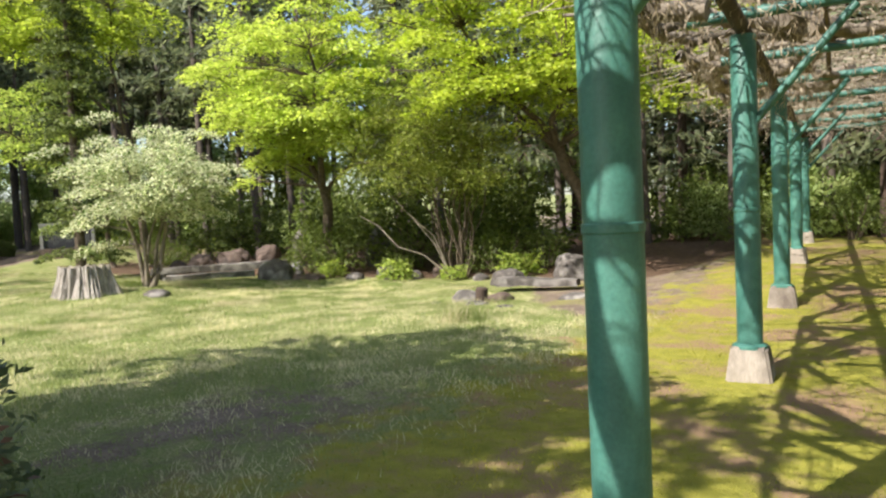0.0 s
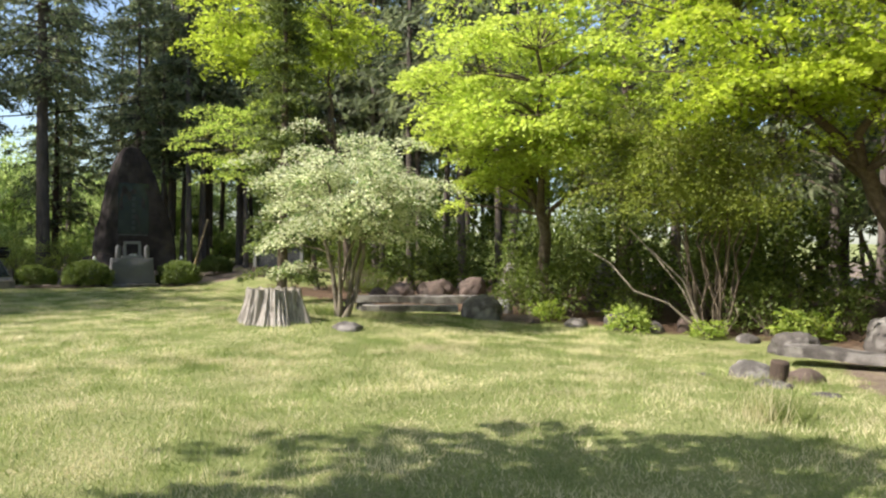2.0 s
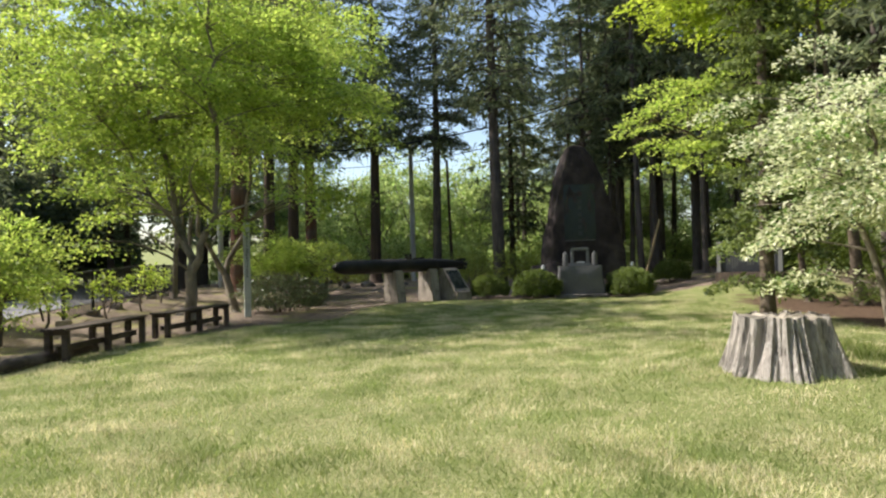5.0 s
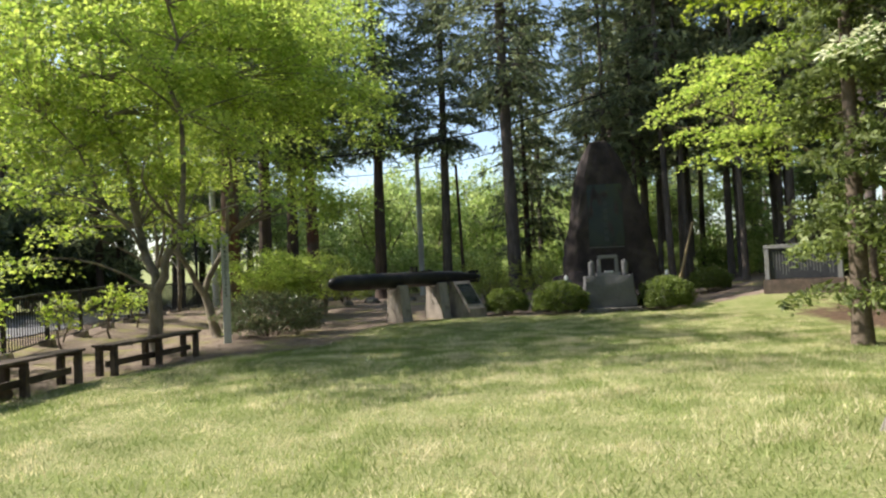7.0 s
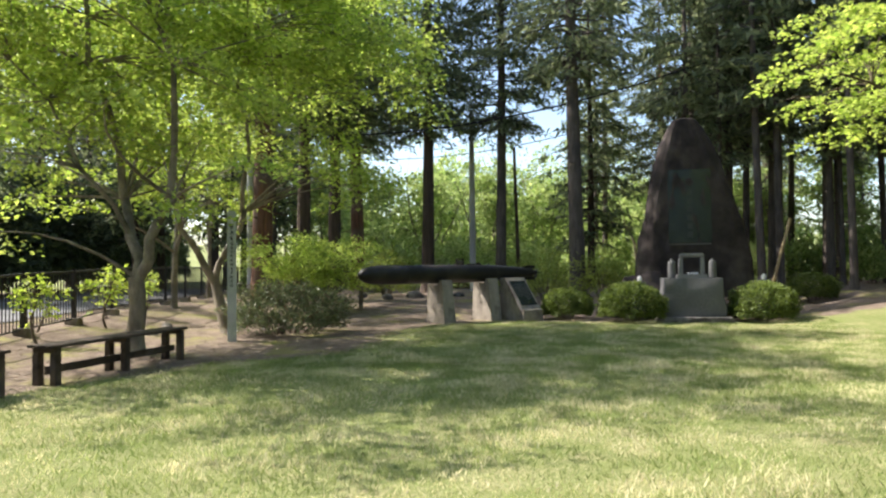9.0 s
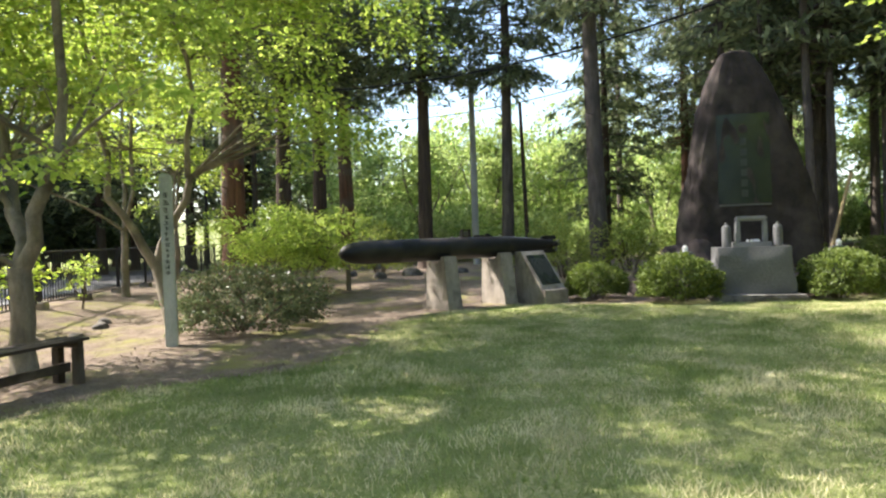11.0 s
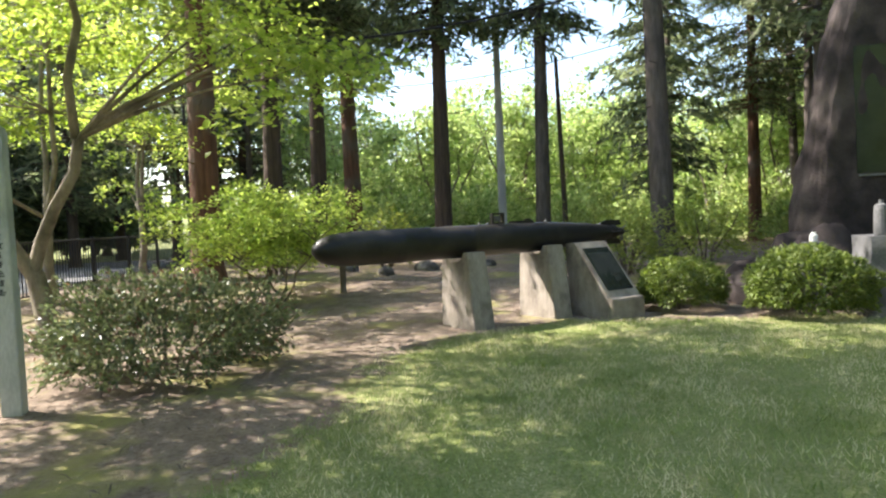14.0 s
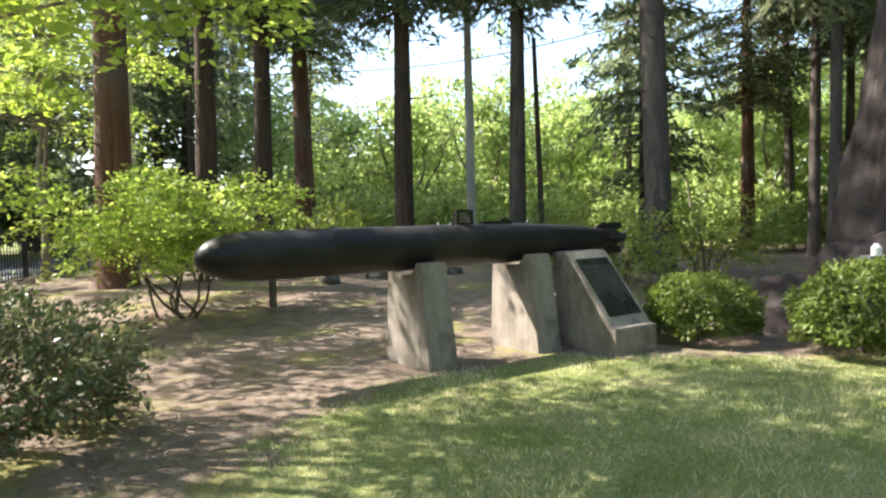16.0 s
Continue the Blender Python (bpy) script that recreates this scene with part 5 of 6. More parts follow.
# slim spruce with leafy pads
rg = np.random.default_rng(17)
tubes, twigs, out = Tubes(), Tubes(), []
tubes.add(*flare(([Vector((0, 0, 0)), Vector((0.05, 0.0, 3)), Vector((0.0, 0.05, 6.5)), Vector((0, 0, 9.5))], [0.13, 0.10, 0.06, 0.015]), 1.5), 9)
for k in range(112):
    h = 0.5 + 8.7 * (k / 112) + rg.uniform(-0.15, 0.15)
    if 0.9 < h < 1.35:
        continue
    a, ln = rg.uniform(0, 6.28), (1.15 - 0.085 * h) * rg.uniform(0.65, 1.15)
    p = np.array([math.cos(a) * ln * 0.72, math.sin(a) * ln * 0.72, h])
    twigs.add([Vector((0, 0, h + 0.08)), Vector(p)], [0.022, 0.008], 4)
    c = pad_points(rg, p, 0.46 * rg.uniform(0.7, 1.2), 0.10, 190, (math.cos(a), math.sin(a)), 0.15)
    out.append(leaf_verts(c, rg, 0.12, 0.05, 0.5, unit(c - p + np.array([0, 0, 0.2]))))
tree_from("spruce", (tubes, twigs), np.concatenate(out), M_TWIG, M_SPRUCE, -19.0, 8.4, "slim dark spruce with tiered needle pads", "conifer")

# shrubs on the ground
BUSH = []
rg = np.random.default_rng(18)
tb, lv = low_bush(rg, 0.86, 0.82, 0.95, 9500, 0.075, 0.03, 10, 0.5, 0.11)
for k, (x, y, s, rz) in enumerate(((-28.9, 5.25, 1.0, 0), (-29.8, 3.72, 0.78, 70), (-28.9, 8.25, 0.95, 140), (-32.0, 10.6, 0.8, 30), (-33.2, 15.0, 0.8, 300))):
    if k == 0:
        first = tree_from("clipped_shrub", tb, lv, M_TWIG, M_BOX, x, y, "rounded clipped evergreen shrub before the memorial", "shrub", "clipped shrubs by the memorial", trunk_name="stem")
    else:
        o = copy_thing(first, pose(x, y, at(x, y), 0, 0, rz))
        o.scale = (s, s, s * 1.05)
tb, lv = low_bush(np.random.default_rng(19), 1.20, 1.12, 1.05, 15000, 0.062, 0.027, 14, 0.35, 0.26)
tree_from("azalea", tb, lv, M_TWIG, M_AZALEA, -25.7, -2.4, "wide dark azalea bush with glossy bronze-tinted leaves", "shrub", rz=-48, trunk_name="stem")
tb, lv = low_bush(np.random.default_rng(21), 0.55, 0.5, 0.95, 1500, 0.075, 0.034, 14, 0.35, 0.3)
tree_from("dark_shrub", tb, lv, M_TWIG, M_AZALEA, -3.15, 0.82, "dark broad-leaved shrub at the lawn's near edge", "shrub", trunk_name="stem")
rg = np.random.default_rng(22)
st = [wavy((rg.normal() * 0.15, rg.normal() * 0.15, -0.05), (rg.normal() * 0.8, rg.normal() * 0.8, rg.uniform(1.2, 1.9)), 0.025, 0.008, 5, rg, 0.04) for _ in range(9)]
tb, lv = broad_tree(rg, st, (0, 0, 1.5), (2.0, 2.0, 1.05), 115, 0.45, 110, 0.085, 0.05, 0.14, 0.3, 0.8, 0.008, -0.7, 0.25)
tree_from("low_maple", tb, lv, M_TWIG, M_MAPLE_B, -31.6, -3.6, "low spreading light green maple bush behind the torpedo's nose", "shrub", trunk_name="stem")
rg = np.random.default_rng(23)
tb, lv = broad_tree(rg, [wavy((0, 0, -0.05), (0.1, 0, 1.1), 0.03, 0.01, 5, rg, 0.03), wavy((0, 0, 0.2), (-0.3, 0.1, 0.9), 0.02, 0.008, 4, rg, 0.04)], (0, 0, 0.8), (0.45, 0.45, 0.6), 24, 0.18, 15, 0.09, 0.055, 0.2, 0.3, 0.5, 0.006, -0.7)
sap = tree_from("sapling", tb, lv, M_TWIG, M_MAPLE_B, -22.9, -6.0, "young sapling with sparse light green leaves by the fence", "sapling", "saplings by the fence")
for x, y, rz, s in ((-25.6, -6.4, 60, 1.1), (-28.0, -6.9, 140, 0.9), (-20.2, -6.0, 200, 1.2)):
    o = copy_thing(sap, pose(x, y, at(x, y), 0, 0, rz))
    o.scale = (s, s, s)
rg = np.random.default_rng(24)
tb, lv = broad_tree(rg, [wavy((0, 0, -0.05), (0.1, 0, 2.6), 0.05, 0.01, 5, rg, 0.03), wavy((0.05, 0, 0.4), (-0.5, 0.3, 2.0), 0.03, 0.01, 4, rg, 0.04)], (0, 0, 1.5), (1.2, 1.2, 1.2), 70, 0.42, 120, 0.085, 0.04, 0.2, 0.3, 0.5, 0.008, -0.9)
o = tree_from("leafy_shrub", tb, lv, M_TWIG, M_MAPLE_B, -18.2, -5.6, "leafy light green shrub behind the bench", "shrub", "leafy shrubs behind the bench", trunk_name="stem")
for x, y, rz, s in ((-15.8, -5.9, 80, 1.1), (-20.0, -7.6, 200, 0.9)):
    q = copy_thing(o, pose(x, y, at(x, y), 0, 0, rz))
    q.scale = (s, s, s)
tb, lv = low_bush(np.random.default_rng(27), 1.0, 0.9, 1.5, 3600, 0.085, 0.034, 16, 0.35, 0.42)
o = tree_from("ragged_bush", tb, lv, M_TWIG, M_OLIVE, -33.6, 3.3, "ragged olive green bush behind the torpedo's tail", "shrub", "ragged bushes behind the torpedo", trunk_name="stem")
for x, y, rz, s in ((-35.2, 5.2, 90, 1.0), (-36.8, 2.4, 200, 0.8), (-35.5, -5.0, 30, 0.9), (-37.4, -2.6, 150, 1.0)):
    q = copy_thing(o, pose(x, y, at(x, y), 0, 0, rz))
    q.scale = (s, s, s)
# undergrowth among the stones beneath the maples
tb, lv = low_bush(np.random.default_rng(25), 0.7, 0.6, 1.1, 2000, 0.075, 0.03, 12, 0.4, 0.42)
u = tree_from("undergrowth", tb, lv, M_TWIG, M_BOX, -13.2, 11.6, "leafy green undergrowth among the stones", "shrub", "undergrowth below the maples", trunk_name="stem")
for x, y, s, rz in ((-12.4, 12.0, 1.2, 50), (-11.2, 12.7, 0.8, 120), (-10.6, 11.9, 0.45, 10), (-8.4, 12.9, 0.9, 200), (-7.6, 13.6, 0.8, 290), (-14.2, 12.6, 1.3, 140), (-9.8, 13.6, 1.2, 75), (-12.0, 14.0, 1.4, 320), (-4.2, 16.5, 0.9, 20), (-2.2, 17.5, 1.0, 100), (0.3, 17.0, 0.9, 260), (-20.0, 11.8, 0.7, 40), (-21.8, 12.3, 0.9, 180)):
    q = copy_thing(u, pose(x, y, at(x, y), 0, 0, rz))
    q.scale = (s, s, s)


tb, lv = low_bush(np.random.default_rng(29), 0.42, 0.36, 0.42, 700, 0.10, 0.04, 10, 0.5, 0.4)
u = tree_from("fern", tb, lv, M_TWIG, M_MAPLE_B, -10.35, 11.6, "low bright green fern between the edging stones", "fern", "ferns between the stones", trunk_name="stem")
for x, y, s, rz in ((-7.75, 12.75, 1.1, 80), (-9.0, 12.0, 0.7, 200), (-12.2, 11.3, 0.9, 300)):
    q = copy_thing(u, pose(x, y, at(x, y), 0, 0, rz))
    q.scale = (s, s, s)


# ---- stump, stones ----
def stump():
    x, y = -12.85, 5.86
    s = thing("tree_stump", x, y, at(x, y), 30, "broad grey weathered tree stump with split ribbed bark", "stump")
    s.scale = (0.84, 0.84, 0.88)
    n, rows = 220, 9
    bm = bmesh.new()
    ring = []
    for j in range(rows):
        h = j / (rows - 1)
        lst = []
        for k in range(n):
            a = 2 * math.pi * k / n
            d = Vector((math.cos(a), math.sin(a), 0))
            rib = 0.06 * noise.noise(d * 6 + Vector((0, 0, h * 0.5))) - 0.20 * max(0, 0.30 - abs(noise.noise(d * 9 + Vector((3, 0, h * 0.4))))) + 0.05 * noise.noise(d * 2)
            root = 0.30 * (1 - h) ** 1.5 * (0.6 + 0.7 * noise.noise(d * 2.4 + Vector((9, 0, 0))))
            r = 0.52 + rib + root + 0.05 * (1 - h)
            top = 0.60 + 0.05 * noise.noise(d * 5 + Vector((0, 7, 0)))
            lst.append(bm.verts.new(d * r + Vector((0, 0, -0.1 + (top + 0.1) * h))))
        ring.append(lst)
    for a, b in zip(ring, ring[1:]):
        for k in range(n):
            bm.faces.new((a[k], a[(k + 1) % n], b[(k + 1) % n], b[k]))
    part("bark", bm, M_STUMP, s, "grey ribbed split wood", True)
    bm = bmesh.new()
    mid = bm.verts.new((0, 0, 0.56))
    rim = []
    for k in range(n):
        v = ring_point(k, n)
        rim.append(bm.verts.new(v))
    for k in range(n):
        bm.faces.new((mid, rim[k], rim[(k + 1) % n]))
    part("sawn_top", bm, M_STUMPTOP, s, "flat sawn top")


def ring_point(k, n):
    a = 2 * math.pi * k / n
    d = Vector((math.cos(a), math.sin(a), 0))
    rib = 0.06 * noise.noise(d * 6 + Vector((0, 0, 0.5))) - 0.20 * max(0, 0.30 - abs(noise.noise(d * 9 + Vector((3, 0, 0.4))))) + 0.05 * noise.noise(d * 2)
    return d * (0.505 + rib) + Vector((0, 0, 0.575 + 0.05 * noise.noise(d * 5 + Vector((0, 7, 0)))))


def slab(x, y, sx, sy, sz, rz, material, label, lift=0.0, seed=1.0, name="stone_slab", tilt=0.0):
    bm = bmesh.new()
    box(bm, sx, sy, sz, None, 0)
    bmesh.ops.subdivide_edges(bm, edges=list(bm.edges), cuts=7, use_grid_fill=True)
    for v in bm.verts:
        q = v.co * 2.2 + Vector((seed, seed, 0))
        v.co += Vector((noise.noise(q), noise.noise(q + Vector((5, 0, 0))), 0.6 * noise.noise(q + Vector((0, 5, 0))))) * min(sx, sy) * 0.10
    ob = part(name, bm, material, None, "", True)
    ob.matrix_world = pose(x, y, at(x, y) + lift, 0, tilt, rz)
    return tagged(ob, label, "stone slab")


stump()
rock(-6.5, 9.2, 0.54, 0.4, 0.28, 1.3, M_ROCK, "squared pale rock half sunk in the grass", 25)
rock(-6.05, 9.55, 0.55, 0.4, 0.22, 2.9, M_REDROCK, "low brown rock beside the pale one", 80)
rock(-5.95, 8.75, 0.45, 0.30, 0.14, 4.4, M_DARKROCK, "small flat dark stone in the grass", 10)
rock(-5.35, 8.65, 0.35, 0.25, 0.10, 6.4, M_DARKROCK, "small flat dark stone in the grass", 50)
rock(-6.9, 8.9, 0.30, 0.22, 0.08, 8.4, M_DARKROCK, "small flat dark stone in the grass", 0)
rock(-7.3, 11.6, 0.75, 0.6, 0.40, 5.2, M_DARKROCK, "rounded lichened boulder under the slab's end", 0)
rock(-6.35, 12.5, 0.85, 0.8, 0.62, 9.2, M_DARKROCK, "dark rounded boulder behind the stone bench", 40)
slab(-6.25, 11.0, 1.5, 0.42, 0.12, 17, M_DARKROCK, "long dark stone slab bench with a rough edge", 0.10, 3.0, tilt=1.5)
rock(-4.75, 9.75, 0.6, 0.42, 0.16, 3.7, M_ROCK, "flat pale stone in bare earth", 15)
rock(-11.6, 6.55, 0.6, 0.42, 0.18, 7.9, M_DARKROCK, "low dark stone at the white tree's foot", 15)
rock(-13.1, 10.35, 0.95, 0.7, 0.58, 11.1, M_ROCK, "squat square-cut pale boulder", 20, rough=0.11)
rock(-12.4, 10.75, 1.0, 0.6, 0.22, 12.3, M_REDROCK, "low flat stone at the bed's edge", 25)
for k, (x, y, sx, sz, mt) in enumerate(((-11.4, 11.3, 0.55, 0.22, M_DARKROCK), (-10.75, 11.75, 0.6, 0.38, M_DARKROCK), (-10.1, 12.0, 0.35, 0.26, M_ROCK), (-9.8, 12.5, 0.5, 0.36, M_REDROCK), (-8.4, 12.2, 0.5, 0.2, M_DARKROCK), (-17.9, 11.3, 0.9, 0.62, M_REDROCK), (-17.3, 12.0, 1.0, 0.70, M_REDROCK), (-16.8, 12.9, 0.9, 0.75, M_REDROCK), (-18.6, 11.0, 0.7, 0.42, M_REDROCK), (-15.6, 13.2, 0.8, 1.25, M_DARKROCK), (-12.9, 13.6, 0.7, 1.15, M_DARKROCK), (-13.9, 11.6, 0.4, 0.42, M_ALTAR_LIGHT))):
    rock(x, y, sx, sx * 0.75, sz, 20.0 + k * 1.7, mt, ("grey stone edging the planted bed", "brown boulder behind the stone benches")[mt is M_REDROCK], 37 * k, group="stones of the planted bed")
slab(-14.95, 10.05, 3.25, 0.50, 0.15, 57, M_DARKROCK, "long dark stone slab with a ragged broken edge", 0.20, 9.0)
slab(-14.05, 9.2, 1.95, 0.42, 0.12, 57, M_ROCK, "lower pale flat stone slab", 0.06, 14.0)
for x, y in ((-15.6, 9.0), (-14.3, 11.1)):
    rock(x, y, 0.5, 0.45, 0.30, x, M_DARKROCK, "dark stone propping the long slab", 10)
log = bmesh.new()
lathe(log, [(0.10, -0.05), (0.095, 0.1), (0.10, 0.24), (0.085, 0.26)], 18, pose(-6.05, 9.0, at(-6.05, 9.0), 0, 6, 0))
tagged(part("log_stub", log, M_DARKBARK, None, "", True), "short dark log stub beside the pale rock", "log")
for k, (x, y, sx) in enumerate(((-26.3, -5.4, 0.4), (-26.9, -5.7, 0.35), (-25.3, -5.2, 0.3), (-24.6, -5.5, 0.35), (-34.6, -2.0, 0.6), (-35.6, -1.2, 0.7), (-36.4, 0.2, 0.5), (-36.0, -3.2, 0.5))):
    rock(x, y, sx, sx * 0.7, sx * 0.45, 50.0 + k * 2.3, M_ROCK if k < 4 else M_DARKROCK, "loose stone on bare soil", 50 * k, group="loose stones")
rock(-30.1, 5.75, 1.3, 1.5, 1.32, 81.0, M_MONUMENT, "dark rounded boulder beside the memorial stone", 20)
rock(-41.5, -4.0, 1.6, 1.2, 1.5, 77.0, M_ROCK, "pale boulder among the undergrowth", 0)


# ---- pergola with old wisteria ----
PERG = [(-0.39 - 0.65 * k, 2.11 + 3.64 * k) for k in range(-1, 5)]
ACROSS = Vector((0.984, 0.176))


def pergola():
    p = thing("pergola", label="green painted pipe pergola standing on small concrete blocks", category="pergola")
    tops = []
    for k, (x, y) in enumerate(PERG):
        for side in (0.0, 4.2):
            px, py = x + ACROSS.x * side, y + ACROSS.y * side
            z = at(px, py)
            bm = bmesh.new()
            lathe(bm, [(0.094, 0.25), (0.094, 1.295), (0.099, 1.30), (0.099, 1.325), (0.094, 1.33), (0.094, 2.62 - z), (0.09, 2.63 - z)], 24, pose(px, py, z))
            post = part("post", bm, M_GREEN, p, smooth=True)
            bm = bmesh.new()
            lathe(bm, [(0.13, 0.24), (0.13, 0.262), (0.10, 0.28)], 20, pose(px, py, z))
            part("collar", bm, M_GREEN, post)
            bm = bmesh.new()
            box(bm, 0.36, 0.36, 0.34, pose(px, py, z - 0.08, 0, 0, 10), 0.02, 0.72)
            part("plinth", bm, M_CONCRETE, post, "small tapered concrete plinth")
    a, b = PERG[0], PERG[-1]
    for side in (0.0, 4.2):
        t = Tubes()
        t.add([(a[0] + ACROSS.x * side, a[1] + ACROSS.y * side, 2.68), (b[0] + ACROSS.x * side, b[1] + ACROSS.y * side, 2.68)], [0.055, 0.055], 8)
        link("long_beam", t.mesh("long_beam"), M_BENCH, p, "dark brown timber beam")
    for k in range(2 * len(PERG) - 1):
        f = k / 2
        x, y = PERG[0][0] - 0.65 * f, PERG[0][1] + 3.64 * f
        t = Tubes()
        t.add([(x - ACROSS.x * 0.4, y - ACROSS.y * 0.4, 2.79), (x + ACROSS.x * 4.6, y + ACROSS.y * 4.6, 2.79)], [0.045, 0.045], 10)
        link("cross_beam", t.mesh("cross_beam"), M_GREEN, p)
        if k % 2 == 0:
            t = Tubes()
            t.add([(x + ACROSS.x * 0.05, y + ACROSS.y * 0.05, 1.95), (x + ACROSS.x * 0.75, y + ACROSS.y * 0.75, 2.74)], [0.032, 0.032], 8)
            link("brace", t.mesh("brace"), M_GREEN, p)
    for j in range(5):
        s = 0.55 + 0.78 * j
        t = Tubes()
        t.add([(a[0] + ACROSS.x * s, a[1] + ACROSS.y * s, 2.86), (b[0] + ACROSS.x * s, b[1] + ACROSS.y * s, 2.86)], [0.025, 0.025], 7)
        link("lath", t.mesh("lath"), M_TWIG, p, "brown wooden lath")


def wisteria():
    rg = np.random.default_rng(61)
    w = thing("wisteria_vine", label="old gnarled wisteria vine sprawling over the pergola with dry hanging pods", category="vine")
    t = Tubes()
    for bx, by, sx in ((1.1, 8.3, 0.16), (2.6, 5.2, 0.13), (1.5, 12.2, 0.15)):
        z = at(bx, by)
        for turn in (0, 2.1, 4.2):
            pts = []
            for k in range(13):
                f = k / 12
                a = turn + f * 7
                pts.append(Vector((bx + math.cos(a) * sx * (1.1 - 0.3 * f) + rg.normal() * 0.02, by + math.sin(a) * sx * (1.1 - 0.3 * f) + rg.normal() * 0.02, z - 0.05 + f * 2.85)))
            t.add(pts, [sx * 0.62 * (1 - 0.45 * k / 12) for k in range(13)], 7)
        for _ in range(13):
            p = Vector((bx, by, 2.75))
            d = Vector((rg.normal(), rg.normal() * 1.6, 0)).normalized()
            pts, rad = [p], [0.055]
            for k in range(12):
                d = (d + Vector((rg.normal(), rg.normal(), 0)) * 0.45).normalized()
                q = pts[-1] + d * 0.42
                q.z = 2.92 + rg.normal() * 0.07
                pts.append(q)
                rad.append(0.055 * (1 - 0.06 * (k + 1)))
            t.add(pts, rad, 6)
    for k in range(38):
        f = rg.uniform(-0.6, 3.4)
        p = Vector((PERG[1][0] - 0.65 * f + rg.normal() * 0.3, PERG[1][1] + 3.64 * f, 2.8))
        d = Vector((rg.normal() * 0.6 - 0.3, rg.normal(), 0)).normalized()
        pts, rad, r0 = [p], [], rg.uniform(0.03, 0.095)
        for j in range(10):
            d = (d + Vector((rg.normal(), rg.normal(), 0)) * 0.5).normalized()
            q = pts[-1] + d * 0.4
            q.x = max(q.x, PERG[1][0] - 0.65 * (q.y - PERG[1][1]) / 3.64 - 0.75)
            q.z = 2.86 + rg.normal() * 0.06
            pts.append(q)
        t.add(pts, [r0 * (1 - 0.07 * j) for j in range(11)], 6)
    for lx, ly, lz, r in ((1.55, 6.4, 2.55, 0.30), (1.35, 6.7, 2.62, 0.24)):
        pts = [Vector((lx + math.cos(a) * r * 1.1 + 0.03 * rg.normal(), ly + 0.16 * math.sin(a * 0.7), lz + math.sin(a) * r)) for a in np.linspace(0.4, 6.9, 20)]
        t.add([Vector((lx + 0.9, ly + 0.5, 2.9))] + pts + [Vector((lx - 0.8, ly - 0.3, 2.92))], [0.05] + [0.062] * 20 + [0.04], 7)
    link("vine_stem", t.mesh("vine_stem"), M_SMOOTHBARK, w, "twisted grey-brown stems")["kind"] = "stuff"
    t = Tubes()
    for _ in range(3600):
        f, s = rg.uniform(-0.2, 4.4), rg.uniform(-0.5, 4.6)
        x, y = PERG[1][0] - 0.65 * (f - 0.0) + ACROSS.x * s, PERG[1][1] + 3.64 * f + ACROSS.y * s - 1.2
        p = Vector((x, y, 2.88 + rg.uniform(0, 0.25)))
        pts = [p]
        d = Vector((rg.normal(), rg.normal(), rg.normal() * 0.15))
        for k in range(4):
            d += Vector((rg.normal(), rg.normal(), rg.normal() * 0.25 - 0.05)) * 0.6
            pts.append(pts[-1] + d.normalized() * 0.22)
        t.add(pts, [0.008, 0.007, 0.006, 0.004, 0.002], 4)
    link("vine_twig", t.mesh("vine_twig"), M_PALETWIG, w, "tangle of pale dry twigs")["kind"] = "stuff"
    cs, ways = [], []
    for k in range(700):
        f, s = rg.uniform(-0.1, 4.4), rg.uniform(-0.45, 4.2)
        if k >= 520:
            f, s = rg.uniform(0.1, 2.6), rg.uniform(-0.65, 0.5)
        x, y = PERG[1][0] - 0.65 * f + ACROSS.x * s, PERG[1][1] + 3.64 * f + ACROSS.y * s
        ln = rg.uniform(0.15, 0.5) * (1.35 if k >= 520 else 1.0)
        n = int(ln * 42)
        h = np.linspace(0, ln, n)
        cs.append(np.stack([x + rg.normal(size=n) * 0.03, y + rg.normal(size=n) * 0.03, 2.86 - h], 1))
        ways.append(np.tile([0.0, 0.0, -1.0], (n, 1)))
    link("dry_pod", poly_mesh("dry_pod", leaf_verts(np.concatenate(cs), rg, 0.085, 0.011, 0.0, np.concatenate(ways)), 4), M_RACEME, w, "hanging pale dry pods")


pergola()
wisteria()


# ---- a dark hut glimpsed at the far left of the lane ----
def hut():
    h = thing("hut", -27.5, -22.5, at(-27.5, -22.5), 15, "dark boarded hut with a pale sheet roof", "hut")
    bm = bmesh.new()
    box(bm, 5.0, 4.0, 3.6, None, 0.02)
    part("wall", bm, M_DARKWALL, h)
    bm = bmesh.new()
    box(bm, 5.8, 4.8, 0.18, pose(0, 0, 3.6, 6, 0, 0), 0.02)
    part("roof", bm, M_ROOF, h, "pale sheet roof")


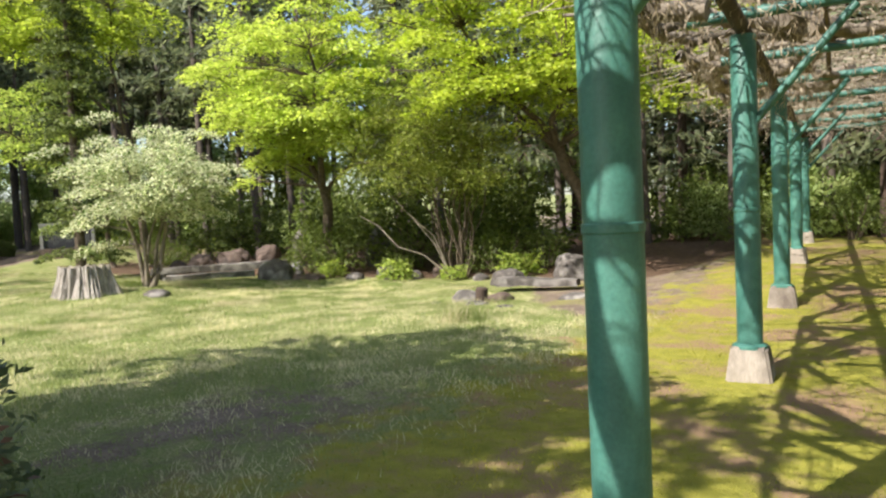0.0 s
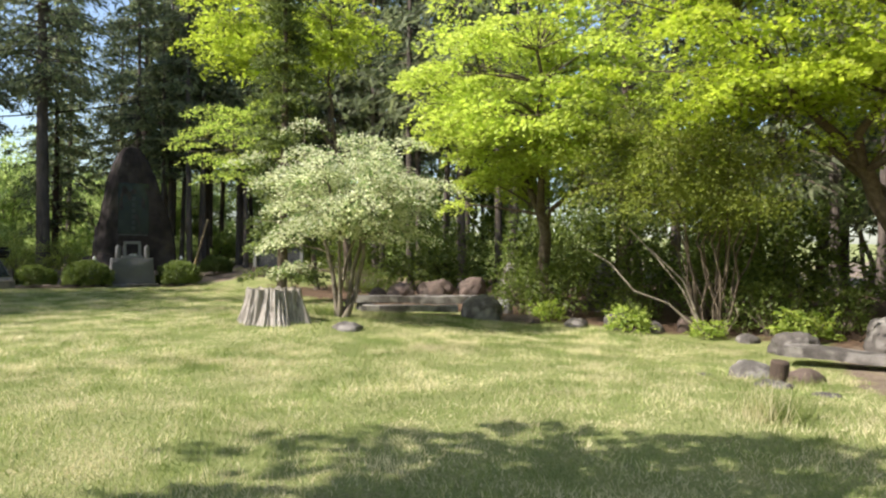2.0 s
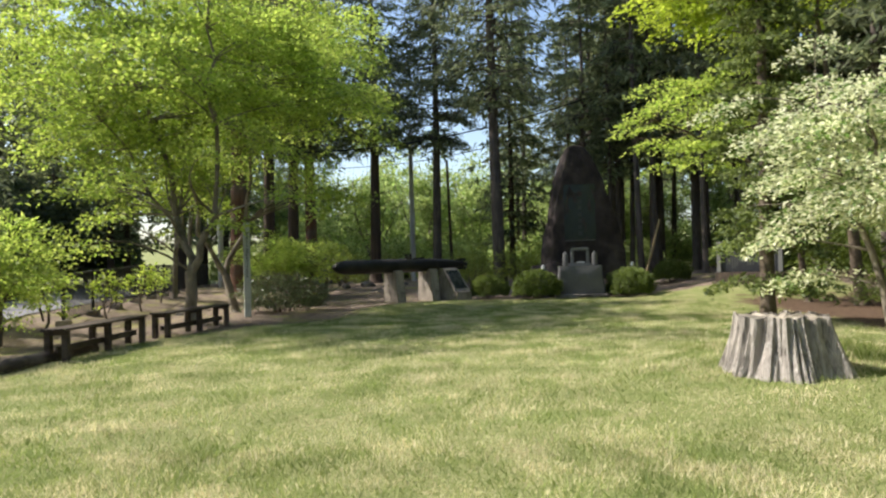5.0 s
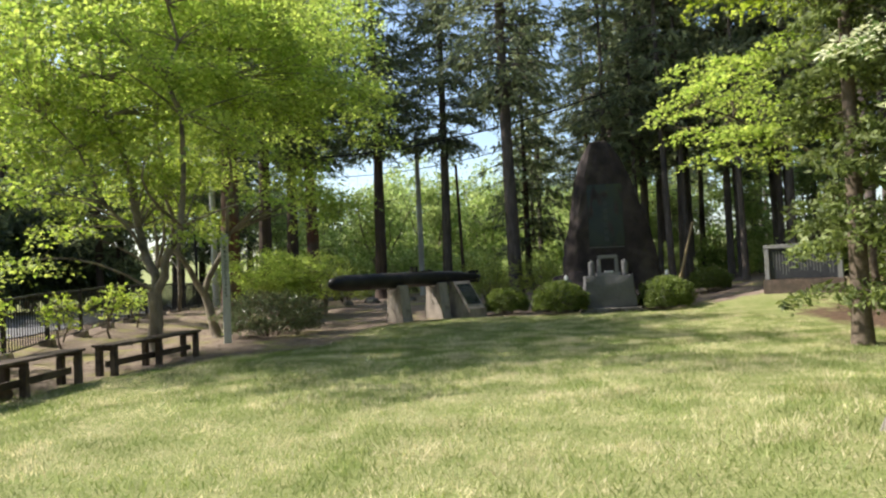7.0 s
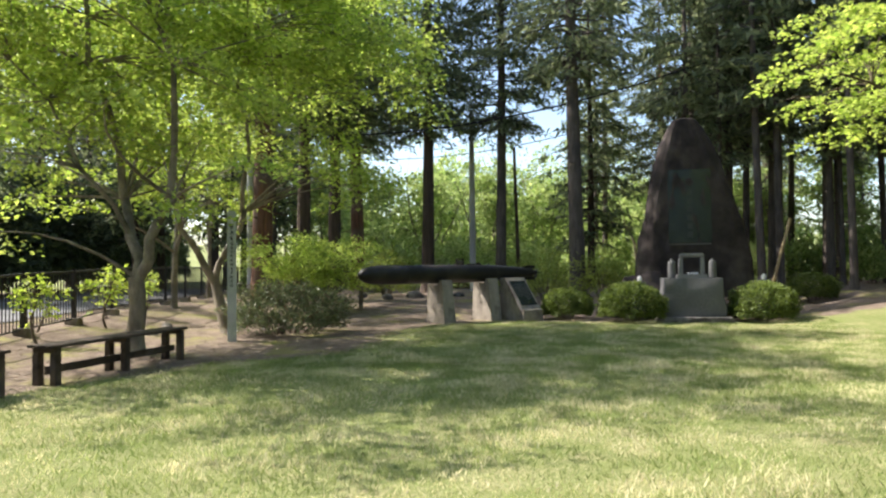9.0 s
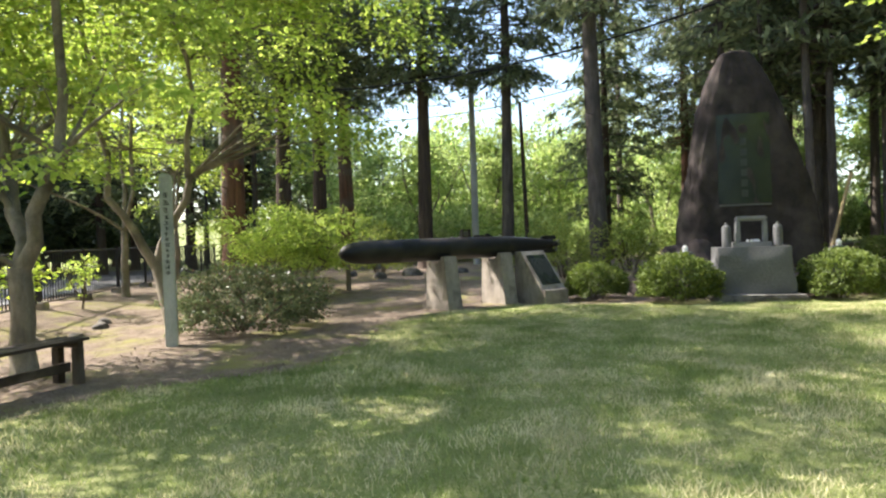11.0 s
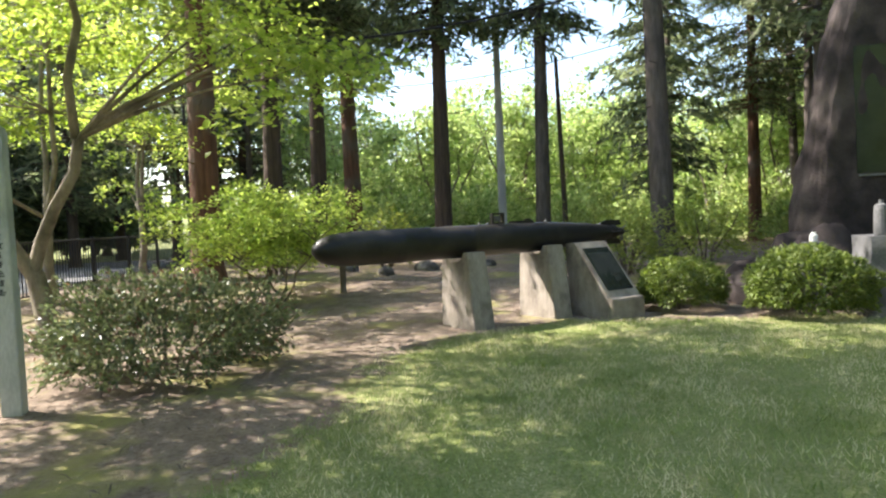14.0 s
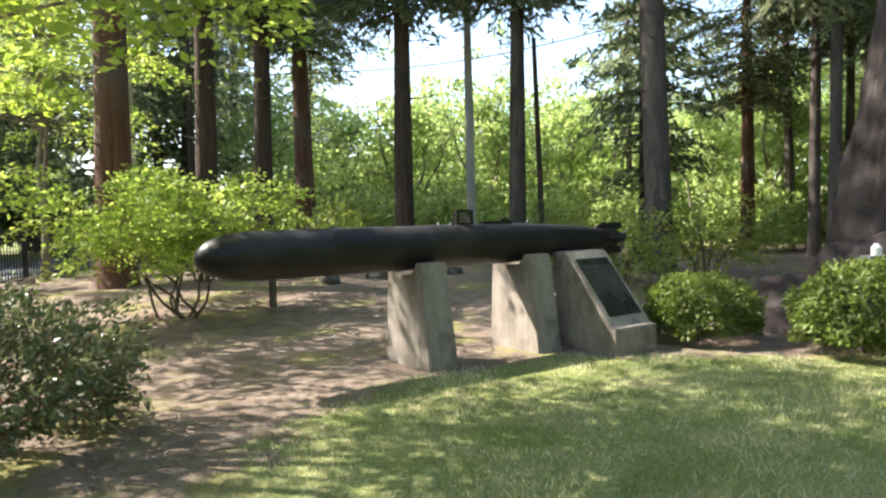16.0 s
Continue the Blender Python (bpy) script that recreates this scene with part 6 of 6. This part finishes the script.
# ---- grass ----
def grass():
    rg = np.random.default_rng(70)

    def blades(n, x0, x1, y0, y1, hgt, wid, keep, tall=0.0):
        x, y = rg.uniform(x0, x1, n), rg.uniform(y0, y1, n)
        k = keep(x, y)
        x, y = x[k], y[k]
        n = len(x)
        z = land(x, y)
        patch = 0.6 + 0.8 * (np.sin(x * 1.7 + np.sin(y * 2.3)) * np.sin(y * 1.9 + x * 0.6) * 0.5 + 0.5)
        h = hgt * rg.uniform(0.4, 1.35, n) * patch
        a = rg.uniform(0, 6.28, n)
        lean = rg.uniform(0.2, 1.1, n) * h
        b = rg.uniform(0, 6.28, n)
        c = np.stack([x, y, z - 0.005], 1)
        w = np.stack([np.cos(a) * wid, np.sin(a) * wid, np.zeros(n)], 1)
        tip = c + np.stack([np.cos(b) * lean, np.sin(b) * lean, h], 1)
        return np.stack([c - w, c + w, tip], 1).reshape(-1, 3)

    def lawn(x, y):
        v = rg.normal(size=len(x)) * 0.12
        return (soil_mask(x, y) + v < 0.5) & (litter_mask(x, y) + v < 0.45) & (moss_mask(x, y) + v < 0.55)

    def mossy(x, y):
        return moss_mask(x, y) + rg.normal(size=len(x)) * 0.1 > 0.5

    rows = [blades(150000, -11, -2.0, -1.5, 11.5, 0.048, 0.0036, lawn), blades(190000, -22, -9.5, -3.5, 11, 0.048, 0.0044, lawn), blades(110000, -29.5, -20, -2, 9.5, 0.044, 0.0042, lawn)]
    me = poly_mesh("grass", np.concatenate(rows), 3)
    tagged(link("grass", me, M_GRASS), "short spring lawn grass with straw-coloured dry blades", "grass", kind="stuff")
    me = poly_mesh("moss", blades(70000, -6, 3.5, 1.5, 15, 0.022, 0.005, mossy), 3)
    tagged(link("moss", me, M_MOSSB), "yellow-green moss tufts under the pergola", "moss", kind="stuff")
    tuft = []
    for x, y, r, n, hh in ((-5.0, 7.15, 0.28, 500, 0.26), (-12.6, 7.9, 0.5, 400, 0.18), (-13.6, 7.0, 0.5, 500, 0.2), (-14.6, 7.2, 0.5, 400, 0.18), (-6.0, 8.9, 0.6, 500, 0.13), (-14.9, 5.7, 0.4, 300, 0.13)):
        px, py = x + rg.normal(size=n) * r * 0.5, y + rg.normal(size=n) * r * 0.5
        a, b = rg.uniform(0, 6.28, n), rg.uniform(0, 6.28, n)
        h = hh * rg.uniform(0.4, 1.2, n)
        c = np.stack([px, py, land(px, py) - 0.005], 1)
        w = np.stack([np.cos(a), np.sin(a), 0 * a], 1) * 0.004
        tip = c + np.stack([np.cos(b) * h * 0.5, np.sin(b) * h * 0.5, h], 1)
        tuft.append(np.stack([c - w, c + w, tip], 1).reshape(-1, 3))
    tagged(link("grass_tuft", poly_mesh("grass_tuft", np.concatenate(tuft), 3), M_GRASS), "taller tufts of grass by stones and stems", "grass", kind="stuff")
    # fallen twigs and chips on the soil
    n = 2600
    x, y = rg.uniform(-36, -18, n), rg.uniform(-6, 4, n)
    k = soil_mask(x, y) > 0.55
    x, y = x[k], y[k]
    c = np.stack([x, y, land(x, y) + 0.012], 1)
    tagged(link("twig_litter", poly_mesh("twig_litter", leaf_verts(c, rg, 0.11, 0.014, 1.5), 4), M_TWIG), "fallen twigs and needles on bare soil", "litter", kind="stuff")


hut()
grass()
